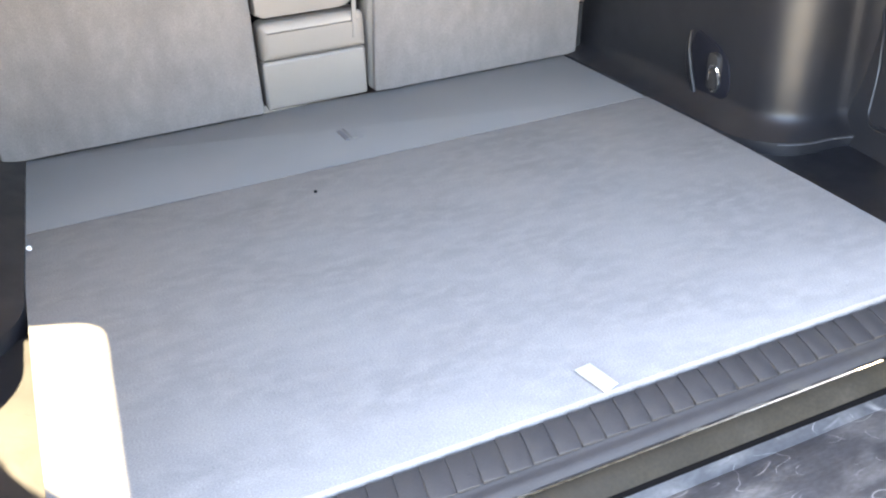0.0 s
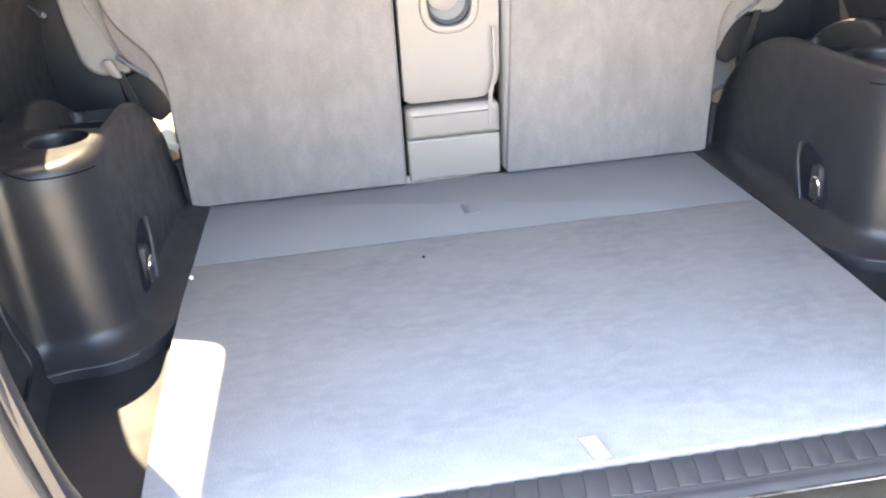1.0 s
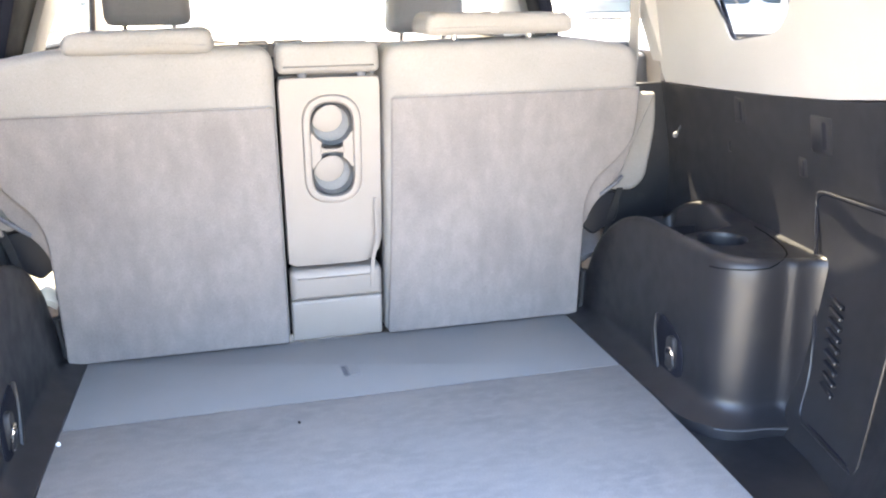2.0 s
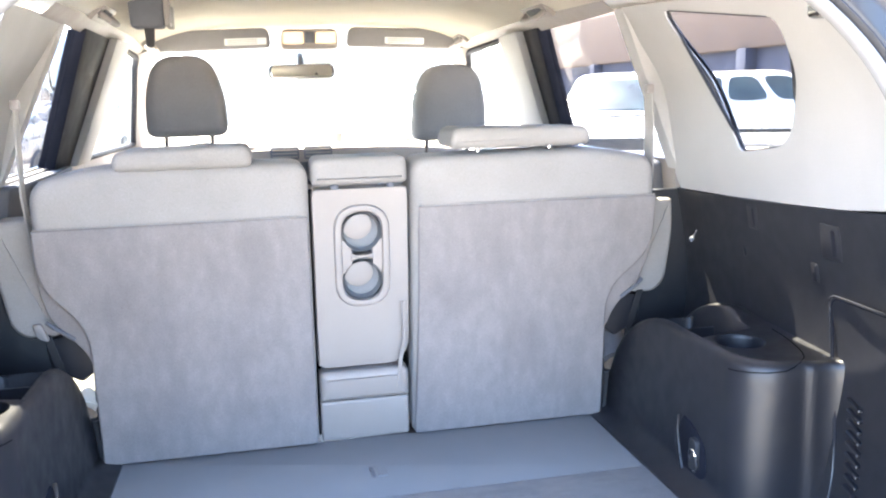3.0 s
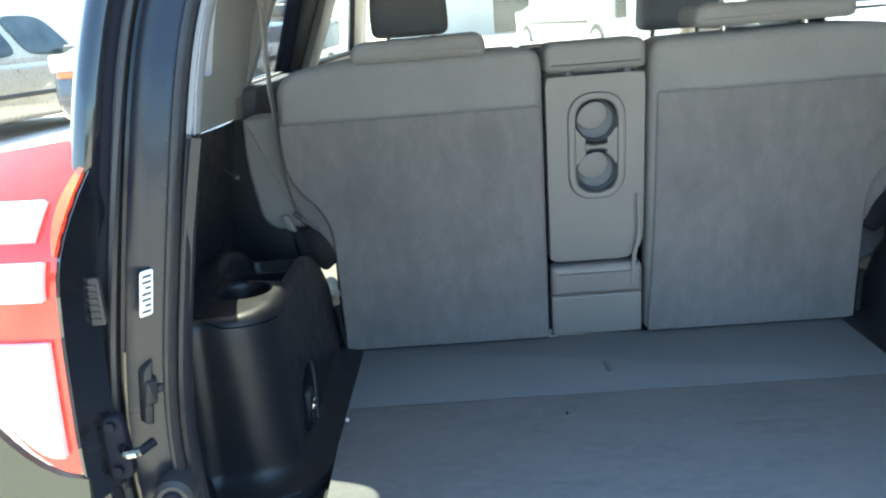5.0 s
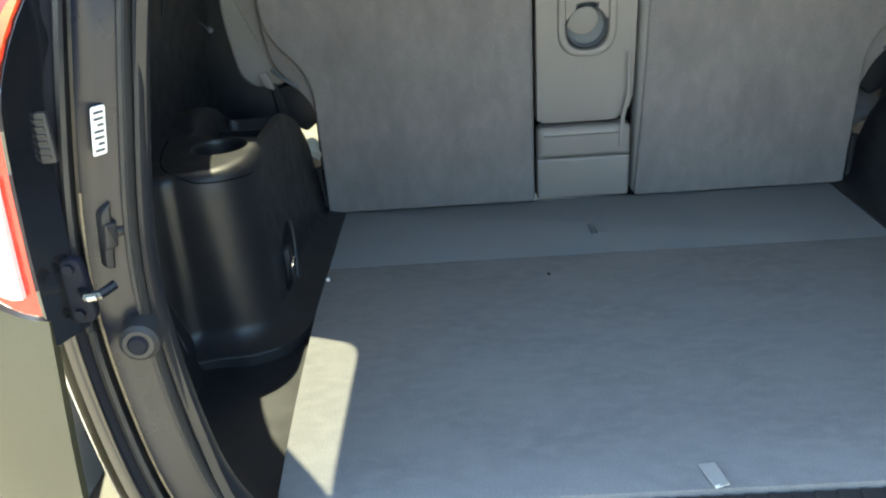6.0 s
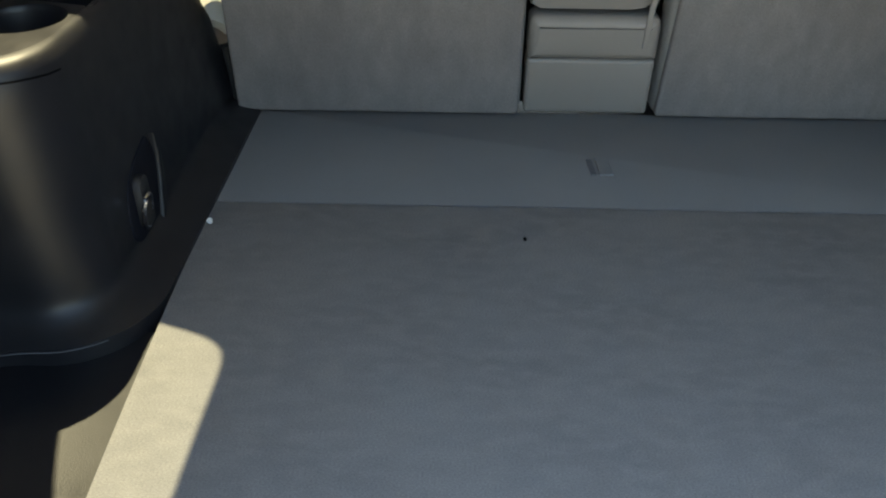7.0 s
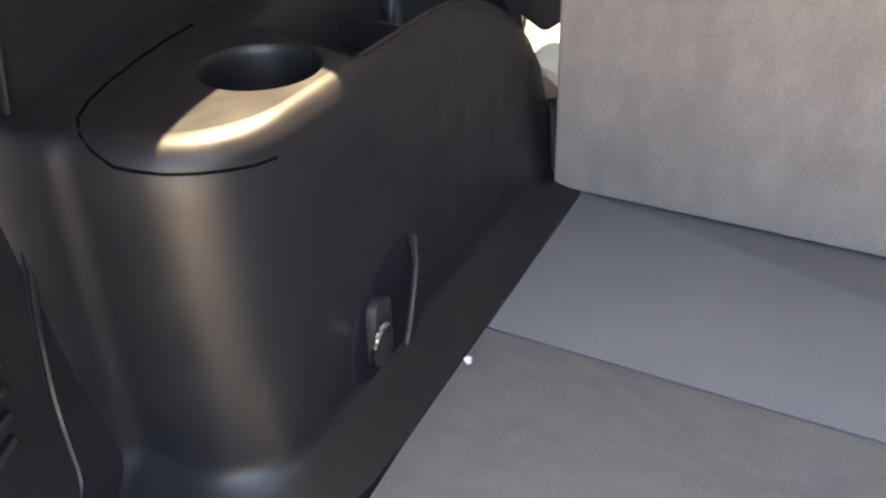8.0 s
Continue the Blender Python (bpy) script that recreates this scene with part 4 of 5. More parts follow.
def door_place(a, b, d):
    """a runs from the hinge to the free edge, d from the lining to the outer skin."""
    w = math.radians(16)
    return Vector((0.565 + a * math.sin(w) + d * math.cos(w), -0.075 - a * math.cos(w) + d * math.sin(w), b))


part("outer_skin", framed(DOOR_WINDOW, DOOR_OUT, lambda a, b, d: door_place(a, b, 0.09 - d), 96, 5, 0.02), PAINT, gate, "glossy black outer skin")
part("lining", framed(DOOR_WINDOW, DOOR_OUT, lambda a, b, d: door_place(a, b, d), 96, 5, 0.02), FRAME_BLACK, gate, "dark plastic inner lining")
part("edge", rings([[door_place(p[0], p[1], d) for p in DOOR_OUT] for d in (0.0, 0.03, 0.06, 0.09)]), PAINT, gate)
dp = part("pane", slab(DOOR_WINDOW, door_place, 0.05, 0.054, 0.001, 1), TINTED, gate, "tinted rear door glass")
dp.visible_shadow = False
for z in (0.10, 0.62):
    part("hinge", box(0.53, 0.60, -0.10, -0.02, z, z + 0.06, 0.006), PAINT, gate, "black steel hinge")


# ---- front cabin ----
def front_seat(s):
    t = thing("front_seat", "grey cloth front seat with a tall headrest", "car seat", "front seats")
    cx = 0.360 if s > 0 else -0.378
    dz = 0.0 if s < 0 else -0.035

    def pl(a, b, d):
        return Vector((cx + a, 1.78 - 0.20 * b + d, b))
    part("backrest", slab(rounded([(-0.25, -0.20, 0.05), (0.25, -0.20, 0.05), (0.235, 0.40, 0.10), (0.14, 0.555 + dz, 0.06), (-0.14, 0.555 + dz, 0.06), (-0.235, 0.40, 0.10)], 6), pl, 0.0, 0.15, 0.04, 4), FRONT_FABRIC, t)
    part("headrest", slab(rounded([(-0.108, 0.605 + dz, 0.03), (0.108, 0.605 + dz, 0.03), (0.105, 0.72 + dz, 0.05), (0.070, 0.822 + dz, 0.07), (-0.070, 0.822 + dz, 0.07), (-0.105, 0.72 + dz, 0.05)], 6), pl, 0.0, 0.11, 0.03, 4), FRONT_FABRIC, t, "rounded cloth headrest")
    for x in (-0.062, 0.062):
        part("post", cylinder(pl(x, 0.53 + dz, 0.06), pl(x, 0.63 + dz, 0.06), 0.0065, n=10), CHROME, t, "thin steel headrest post")
    part("cushion", box(cx - 0.25, cx + 0.25, 1.85, 2.3, -0.22, -0.06, 0.05, 3), FRONT_FABRIC, t)


for s, side in SIDES:
    front_seat(s)
    v = thing("sun_visor", "beige sun visor folded up under the headliner with a white label", "sun visor", "sun visors")
    cx = 0.325 * s

    def vis(a, b, d, cx=cx):
        return Vector((cx + a, 2.30 - 0.35 * (b - 0.86) + d, b - 0.05 * (cx + a) ** 2))
    part("visor_board", slab(rounded([(-0.195, 0.878, 0.02), (0.195, 0.878, 0.02), (0.19, 0.945, 0.03), (-0.19, 0.945, 0.03)], 5), vis, 0.0, 0.02, 0.008, 3), VISOR, v)
    part("warning_label", slab(rounded([(-0.01 - 0.05 * s, 0.890, 0.003), (0.13 - 0.05 * s, 0.890, 0.003), (0.13 - 0.05 * s, 0.912, 0.003), (-0.01 - 0.05 * s, 0.912, 0.003)], 2), vis, -0.002, 0.001, 0.0005, 1), LABEL_PAPER, v, "white printed warning label")
    for k in range(3):
        part("print_bar", slab([(0.0 - 0.05 * s, 0.893 + 0.006 * k), (0.10 - 0.05 * s, 0.893 + 0.006 * k), (0.10 - 0.05 * s, 0.8955 + 0.006 * k), (0.0 - 0.05 * s, 0.8955 + 0.006 * k)], vis, -0.003, -0.001, 0.0003, 1), SILVER_TAB, v)
    for y in (1.25, 2.17):
        h = thing("grab_handle", "beige folding grab handle on the roof rail", "grab handle", "grab handles")

        def ch(k, lift, y=y, s=s):
            p = ceiling_point(s * 0.905, y + 0.17 * k)
            return p + Vector((-s * lift, 0, -lift))
        part("cup_base", slab(rounded([(-0.02, -0.024, 0.02), (1.02, -0.024, 0.02), (1.02, 0.024, 0.02), (-0.02, 0.024, 0.02)], 4), lambda a, b, d, f=ch: f(a, d) + Vector((s * b * 0.7, 0, -b * 0.7)), -0.002, 0.006, 0.002, 2), BEIGE, h)
        # Raised dark plate; shade under the bar is put into its colour.
        part("recess", slab(rounded([(0.2, -0.012, 0.01), (0.8, -0.012, 0.01), (0.8, 0.012, 0.01), (0.2, 0.012, 0.01)], 4), lambda a, b, d, f=ch: f(a, d) + Vector((s * b * 0.7, 0, -b * 0.7)), 0.004, 0.008, 0.001, 1), DARK_TAB, h, "dark plate standing in for the shaded handle recess")
        part("bar", tube([ch(0.05, 0.006), ch(0.15, 0.022), ch(0.5, 0.026), ch(0.85, 0.022), ch(0.95, 0.006)], 0.007, 8), BEIGE, h, "moulded beige bar")

con = thing("overhead_console", "beige overhead console with two lit map lamps", "console")


def over(a, b, d):
    return Vector((a, 2.27 - 0.45 * (b - 0.86) + d, b))


part("housing", slab(rounded([(-0.10, 0.868, 0.02), (0.10, 0.868, 0.02), (0.095, 0.935, 0.02), (-0.095, 0.935, 0.02)], 4), over, 0.0, 0.03, 0.008, 3), BEIGE, con)
for x in (-0.055, 0.055):
    part("map_lamp", slab(rounded([(x - 0.035, 0.888, 0.006), (x + 0.035, 0.888, 0.006), (x + 0.033, 0.925, 0.006), (x - 0.033, 0.925, 0.006)], 3), over, -0.004, 0.004, 0.002, 2), LIT, con, "lit warm map lamp lens")
part("button_panel", slab(rounded([(-0.016, 0.89, 0.004), (0.016, 0.89, 0.004), (0.016, 0.925, 0.004), (-0.016, 0.925, 0.004)], 3), over, -0.006, 0.004, 0.002, 2), DARK_TAB, con, "small dark switch panel")

mir = thing("rear_view_mirror", "dark oblong interior mirror hung from the windscreen", "mirror")
mloop = rounded([(-0.145, 0.772, 0.02), (0.085, 0.772, 0.02), (0.082, 0.822, 0.02), (-0.142, 0.822, 0.02)], 5)
part("shell", slab(mloop, lambda a, b, d: Vector((a, 2.30 - 0.24 * a + d, b)), 0.0, 0.03, 0.010, 3), RUBBER, mir, "black mirror shell")
part("mirror_glass", slab([(-0.03 + (a + 0.03) * 0.93, 0.797 + (b - 0.797) * 0.84) for a, b in mloop], lambda a, b, d: Vector((a, 2.2960 - 0.24 * a + 0.08 * (b - 0.797) + d, b)), 0.0, 0.003, 0.001, 1), MIRROR, mir, "mirror glass")
part("stalk", tube([(-0.03, 2.33, 0.81), (-0.03, 2.36, 0.84), (-0.03, 2.40, 0.855)], 0.012, 8), RUBBER, mir)

lamp = thing("ceiling_lamp", "slim milky dome lamp in the headliner", "ceiling lamp")
part("lamp_frame", slab(rounded([(-0.085, -0.033, 0.03), (0.085, -0.033, 0.03), (0.085, 0.033, 0.03), (-0.085, 0.033, 0.03)], 5), lambda a, b, d: Vector((a, 1.02 + b, roof_z(1.02 + b) - 0.0 + d)), -0.005, 0.004, 0.004, 2), BEIGE, lamp)
part("lens", slab(rounded([(-0.075, -0.025, 0.024), (0.075, -0.025, 0.024), (0.075, 0.025, 0.024), (-0.075, 0.025, 0.024)], 5), lambda a, b, d: Vector((a, 1.02 + b, roof_z(1.02 + b) - 0.0 + d)), -0.009, -0.004, 0.002, 2), LENS_OFF, lamp, "milky plastic lens")

guide = thing("ceiling_belt_guide", "dark centre belt housing hanging from the headliner", "belt housing")
part("housing", slab(rounded([(-0.040, 0.0, 0.008), (0.040, 0.0, 0.008), (0.036, 0.066, 0.01), (-0.036, 0.066, 0.01)], 4), lambda a, b, d: Vector((-0.420 + a, 1.32 + d, 0.934 - b)), 0.0, 0.06, 0.008, 3), DARK_TAB, guide)
part("side_cap", slab(rounded([(-0.006, 0.0, 0.002), (0.006, 0.0, 0.002), (0.006, 0.06, 0.003), (-0.006, 0.06, 0.003)], 2), lambda a, b, d: Vector((-0.376 + a, 1.325 + d, 0.932 - b)), 0.0, 0.05, 0.002, 2), BEIGE, guide, "beige edge of the housing")
part("tongue", slab(rounded([(-0.012, 0.06, 0.004), (0.012, 0.06, 0.004), (0.009, 0.108, 0.006), (-0.009, 0.108, 0.006)], 3), lambda a, b, d: Vector((-0.418 + a, 1.34 + d, 0.934 - b)), 0.0, 0.012, 0.003, 2), RUBBER, guide, "black belt tongue")
part("belt_fold", slab(rounded([(-0.024, 0.0, 0.003), (0.024, 0.0, 0.003), (0.024, 0.06, 0.003), (-0.024, 0.06, 0.003)], 2), lambda a, b, d: Vector((-0.395 + a * 0.3, 1.60 + d, 0.955 - b * 1.1)), 0.0, 0.05, 0.001, 1), BELT, guide, "folded beige belt end")

dash = thing("dashboard", "grey dashboard with centre air vents under the windscreen", "dashboard")
part("dash_top", grid(lambda u, v: Vector((-0.70 + 1.4 * u, 2.30 + 0.62 * v, 0.535 - 0.05 * abs(2 * u - 1) ** 3 - 0.03 * (2 * v - 0.6) ** 2 + (0.035 * math.exp(-((u - 0.24) / 0.12) ** 2)))), 40, 14, 0.01), BEIGE, dash)
part("dash_face", grid(lambda u, v: Vector((-0.70 + 1.4 * u, 2.30 + 0.05 * math.sin(v * 3), 0.53 - 0.55 * v - 0.05 * abs(2 * u - 1) ** 3)), 30, 10, 0.01), BEIGE, dash)
for vx in (-0.105, 0.012):
    vent = part("air_vent", slab(rounded([(vx - 0.050, 0.490, 0.008), (vx + 0.050, 0.490, 0.008), (vx + 0.050, 0.537, 0.008), (vx - 0.050, 0.537, 0.008)], 3), lambda a, b, d: Vector((a, 2.285 + d, b)), 0.0, 0.03, 0.004, 2), DARK_TAB, dash, "dark centre air vent")
    for k in range(3):
        part("slat", box(vx - 0.044, vx + 0.044, 2.278, 2.29, 0.499 + 0.012 * k, 0.502 + 0.012 * k), BEIGE, vent)
part("radio", slab(rounded([(-0.14, 0.40, 0.01), (0.05, 0.40, 0.01), (0.05, 0.48, 0.01), (-0.14, 0.48, 0.01)], 3), lambda a, b, d: Vector((a, 2.285 + d, b)), 0.0, 0.03, 0.004, 2), RUBBER, dash, "dark radio panel")

wheel = thing("steering_wheel", "black steering wheel with a padded hub", "steering wheel")
axis = pose(-0.36, 2.12, 0.39, -66, 0, 0)
part("rim", turned(tube([(0.185 * math.cos(k / 32 * 2 * math.pi), 0.185 * math.sin(k / 32 * 2 * math.pi), 0) for k in range(32)], 0.015, 8, True), axis), RUBBER, wheel)
part("hub", turned(cylinder((0, 0, 0.03), (0, 0, -0.03), 0.07, n=24, bevel=0.012), axis), DARK, wheel)
for k in range(3):
    a = math.pi / 2 + k * 2 * math.pi / 3 + math.pi
    part("spoke", turned(tube([(0.06 * math.cos(a), 0.06 * math.sin(a), 0), (0.18 * math.cos(a), 0.18 * math.sin(a), 0)], 0.014, 8), axis), DARK, wheel)
part("column", cylinder((-0.36, 2.14, 0.37), (-0.36, 2.34, 0.29), 0.04, n=16), DARK, wheel)

screen = thing("window_7", "clear windscreen", "windscreen", kind="structure")
p = part("pane", grid(lambda u, v: Vector(((-0.68 + 1.36 * u) * (1 - 0.14 * v), 2.93 - 0.52 * v - 0.10 * (2 * u - 1) ** 2, 0.50 + 0.41 * v)), 20, 10, 0.005), GLASS, screen)
p.visible_shadow = False
bonnet = tagged(link_mesh("car_bonnet", grid(lambda u, v: Vector(((-0.78 + 1.56 * u), 2.92 + 0.9 * v - 0.1 * (2 * u - 1) ** 2, 0.47 - 0.12 * v * v - 0.06 * (2 * u - 1) ** 4)), 24, 14, 0.01), PAINT), "glossy black bonnet ahead of the windscreen", "bonnet", kind="structure")
tagged(link_mesh("cabin_floor", box(-0.70, 0.70, 0.92, 2.6, -0.50, -0.46), DARK_MATT), "dark cabin floor under the seats", "floor", kind="structure")
tagged(link_mesh("rear_bench", box(-0.66, 0.66, 1.02, 1.50, -0.45, -0.10, 0.04, 3), FABRIC), "beige cloth rear bench cushion", "car seat")

# ---- belts, clips and small fittings on the side walls ----
for s, side in SIDES:
    b = thing("seat_belt", "grey rear seat belt running down the pillar", "seat belt", "seat belts")
    pts = [Vector((s * 0.602, 0.885, 0.702)), Vector((s * 0.605, 0.886, 0.62)), Vector((s * 0.607, 0.888, 0.54)), Vector((s * 0.603, 0.90, 0.44))]
    bw = 0.007 if s < 0 else 0.013
    part("webbing", rings([[q + Vector((s * w * 0.25, -w, 0)) + Vector((s * th, 0, 0)) for w, th in ((-bw, 0), (bw, 0), (bw, 0.003), (-bw, 0.003))] for q in pts], True, True), BELT, b)
    part("guide", slab(rounded([(-0.016, -0.010, 0.004), (0.016, -0.010, 0.004), (0.014, 0.009, 0.004), (-0.014, 0.009, 0.004)], 4), lambda a, c, d: pts[0] + Vector((s * (a * 0.2 - d), a, c)), -0.010, 0.006, 0.004, 2), BEIGE, b, "beige belt guide")
    low = [Vector((s * 0.598, 0.90, 0.275)), Vector((s * 0.580, 0.908, 0.20)), Vector((s * 0.560, 0.915, 0.10)), Vector((s * 0.546, 0.92, 0.01))]
    part("lap_webbing", rings([[q + Vector((s * w, 0, 0)) + Vector((0, th, 0)) for w, th in ((-0.007, 0), (0.007, 0), (0.007, 0.002), (-0.007, 0.002))] for q in low], True, True), RUBBER, b, "dark lap belt end")
    place = side_place(s)
    for y, z, w, h in ((0.622, 0.466, 0.034, 0.046), (0.385, 0.458, 0.055, 0.058), (0.440, 0.398, 0.022, 0.034), (0.668, 0.394, 0.013, 0.022)):
        c = thing("wall_clip", "dark plastic hook socket in the side panel", "clip", "side panel clips")
        part("socket", slab(rounded([(y - w / 2, z - h / 2, 0.005), (y + w / 2, z - h / 2, 0.005), (y + w / 2, z + h / 2, 0.005), (y - w / 2, z + h / 2, 0.005)], 3), lambda a, e, d: place(a, e, -d), -0.003, 0.0035, 0.003, 2), DARK, c)
        part("slot", slab(rounded([(y - w / 4, z - h / 2.8, 0.003), (y - w / 12, z - h / 2.8, 0.003), (y - w / 12, z + h / 2.8, 0.003), (y - w / 4, z + h / 2.8, 0.003)], 2), lambda a, e, d: place(a, e, -d), 0.001, 0.0042, 0.0004, 1), FRAME_BLACK, c, "black slot")
    g = thing("wall_vent", "dark slatted vent in the rear side panel", "vent", "side vents")
    for k in range(9):
        a0 = 0.274 + 0.0035 * k
        part("slat", slab(rounded([(a0, 0.080 + 0.0160 * k, 0.002), (a0 + 0.036, 0.088 + 0.0160 * k, 0.002), (a0 + 0.036, 0.094 + 0.0160 * k, 0.002), (a0, 0.086 + 0.0160 * k, 0.002)], 2), lambda a, e, d: place(a, e, -d), 0.000, 0.010, 0.002, 1), DARK, g)
    part("panel_groove", tube([place(a, e, -0.0015) for a, e in rounded([(0.16, 0.030, 0.012), (0.325, 0.026, 0.02), (0.345, 0.10, 0.1), (0.408, 0.365, 0.03), (0.15, 0.378, 0.02)], 8)], 0.0012, 6, True), FRAME_BLACK, g, "dark groove round the access panel")
    part("panel_edge", tube([place(a, e, -0.0025) for a, e in rounded([(0.156, 0.026, 0.012), (0.329, 0.022, 0.02), (0.349, 0.10, 0.1), (0.413, 0.369, 0.03), (0.146, 0.382, 0.02)], 8)], 0.0022, 6, True), DARK, g, "rounded edge of the access panel")
    pn = thing("cover_pin", "short grey cargo cover pin", "pin", "cover pins")
    part("rod", cylinder(place(0.865, 0.405, 0.0), place(0.83, 0.394, -0.030), 0.0022, n=8), DARK_TAB, pn)
    part("knob", cylinder(place(0.833, 0.395, -0.028), place(0.824, 0.392, -0.036), 0.005, n=10, bevel=0.0015), DARK_TAB, pn)

# ---- bits on the load floor ----
tb = thing("pull_tab", "grey webbing pull tab on the floor edge", "pull tab")
part("loop", slab([(0.008, 0.0), (0.024, 0.005), (0.020, 0.045), (0.0, 0.041)], lambda a, b, d: Vector((-0.002 + a, 0.0155 + b, 0.001 + 0.006 * math.sin(b / 0.04 * 3.0) + d)), 0.0, 0.0025, 0.001, 1), SILVER_TAB, tb)
part("stitch", slab([(0.008, 0.0), (0.024, 0.005), (0.0235, 0.009), (0.0075, 0.004)], lambda a, b, d: Vector((-0.002 + a, 0.0155 + b, 0.003 + d)), 0.0, 0.0012, 0.0004, 1), WHITE_BIT, tb, "pale folded hem")
tc = thing("strip_tab", "small dark webbing tab in the rear floor board", "pull tab")
part("loop", slab([(0.0, 0.0), (0.018, 0.0), (0.016, 0.045), (-0.002, 0.045)], lambda a, b, d: Vector((-0.006 + a, 0.722 + b, 0.0 + 0.012 * math.sin(b / 0.045 * 3.1) + d)), -0.001, 0.0015, 0.0006, 1), CARPET_STRIP, tc)
part("slit", slab([(-0.011, 0.0), (-0.004, 0.0), (-0.006, 0.042), (-0.013, 0.042)], lambda a, b, d: Vector((-0.006 + a, 0.722 + b, d)), -0.002, 0.0012, 0.0004, 1), DARK_TAB, tc, "dark slit beside the tab")
for nm, x, y, r, mt, lb in (("crumb", -0.483, 0.588, 0.0045, WHITE_BIT, "tiny white crumb on the carpet"), ("speck", -0.112, 0.563, 0.0026, SHADE_SPECK_BLACK, "tiny black speck on the carpet")):
    bm = bmesh.new()
    bmesh.ops.create_icosphere(bm, subdivisions=2, radius=r)
    for v in bm.verts:
        v.co = v.co * (0.85 + 0.3 * noise.noise(v.co * 300)) + Vector((x, y, r * 0.5))
    tagged(link_mesh(nm, bm, mt), lb, "debris")

# ---- tail lamps and fittings on the body corner ----
for s, side in SIDES:
    t = thing("tail_lamp", "red and clear tail lamp on the rear body corner", "tail lamp", "tail lamps")

    def lens_pt(a, b, d, s=s):
        """a runs outward from the inner edge of the lens in metres, b is the height."""
        x = table(b, ((0.29, 0.573), (0.322, 0.574), (0.40, 0.571), (0.485, 0.564), (0.535, 0.551), (0.581, 0.535), (0.60, 0.528))) + a
        y = -0.118 + 1.6 * a * a + 0.10 * smoothstep(0.44, 0.64, b) ** 2 - d
        return Vector((s * x, y, b))

    def lens_foot(a):
        return 0.320 + min(0.13, 13.0 * a * a)
    part("housing", grid(lambda u, v: lens_pt(0.19 * u, lens_foot(0.19 * u) + (0.583 - 0.02 * u - lens_foot(0.19 * u)) * v, 0.0), 24, 28, 0.03), RED_LENS, t, "red outer lens")
    for z0, z1, a0 in ((0.338, 0.434, 0.010), (0.468, 0.498, 0.010), (0.513, 0.541, 0.022)):
        part("clear_lens", grid(lambda u, v: lens_pt(a0 + (0.18 - a0) * u, max(z0, lens_foot(a0 + (0.18 - a0) * u) + 0.012) + max(0.002, z1 - max(z0, lens_foot(a0 + (0.18 - a0) * u) + 0.012)) * v, 0.0065), 20, 6, 0.006), CLEAR_LENS, t, "clear reversing lens")
    part("amber_strip", grid(lambda u, v: lens_pt(0.003 + 0.009 * u * math.sin(math.pi * (0.05 + 0.90 * v)), 0.500 + 0.072 * v, 0.003), 6, 14, 0.005), AMBER_LENS, t, "amber strip along the lens edge")
    part("lens_surround", grid(lambda u, v: lens_pt(-0.012 + 0.014 * u, 0.292 + 0.295 * v, -0.035 * (1 - u)), 3, 20, 0.004), PAINT, t, "black painted recess")
    bc = thing("bumper_corner", "dusty grey plastic bumper corner below the lamp", "bumper", kind="structure")
    part("skin", grid(lambda u, v: Vector((s * (0.571 + 0.29 * u), -0.120 + 1.6 * (0.24 * u) ** 2 - 0.035 * math.sin(v * 2.2), lens_foot(0.24 * u) - 0.004 - (lens_foot(0.24 * u) + 0.10) * v)), 24, 16, 0.01), GREY_BUMPER, bc)

stk = thing("door_sticker", "white barcode sticker on the painted door channel", "sticker")


def on_flange(a, b, d):
    """On the slanting painted flange; a runs outward, b is the height."""
    return Vector((-0.5140 - 0.167 * (0.47 - b) - 0.588 * a + 0.7 * d, -0.0595 - 0.809 * a - 0.71 * d, b))


part("paper", slab(rounded([(0.0, 0.432, 0.002), (0.0125, 0.432, 0.002), (0.0125, 0.471, 0.002), (0.0, 0.471, 0.002)], 2), on_flange, 0.0, 0.001, 0.0003, 1), LABEL_PAPER, stk)
for k in range(7):
    part("print_bar", slab([(0.002, 0.435 + 0.005 * k), (0.0105 - 0.003 * (k % 3 == 1), 0.435 + 0.005 * k), (0.0105 - 0.003 * (k % 3 == 1), 0.4371 + 0.005 * k), (0.002, 0.4371 + 0.005 * k)], on_flange, 0.001, 0.0015, 0.0002, 1), INK, stk)


def on_step(a, b, d, x=-0.545, y=-0.092):
    return Vector((x - a, y - d, b))


emb = thing("embossed_plate", "black embossed maker's plate on the painted flange", "plate")
part("plate", slab(rounded([(0.0, 0.436, 0.002), (0.013, 0.436, 0.002), (0.013, 0.475, 0.002), (0.0, 0.475, 0.002)], 2), on_step, -0.004, 0.001, 0.0005, 1), RUBBER, emb)
for k in range(6):
    part("emboss_bar", slab([(0.003, 0.440 + 0.0055 * k), (0.010, 0.440 + 0.0055 * k), (0.010, 0.4425 + 0.0055 * k), (0.003, 0.4425 + 0.0055 * k)], on_step, 0.0, 0.002, 0.0004, 1), DARK, emb)
ltch = thing("door_striker", "steel door striker bolted to the black flange", "latch")
part("plate", slab(rounded([(-0.002, 0.300, 0.012), (0.022, 0.300, 0.010), (0.024, 0.355, 0.010), (0.002, 0.360, 0.012)], 4), on_step, -0.006, 0.005, 0.003, 2), FRAME_BLACK, ltch, "black striker plate")
part("bar", tube([on_step(0.006, 0.330, 0.003), on_step(-0.002, 0.329, 0.014), on_step(-0.014, 0.331, 0.015), on_step(-0.022, 0.334, 0.004)], 0.0042, 8), PAINT, ltch, "black striker bar")
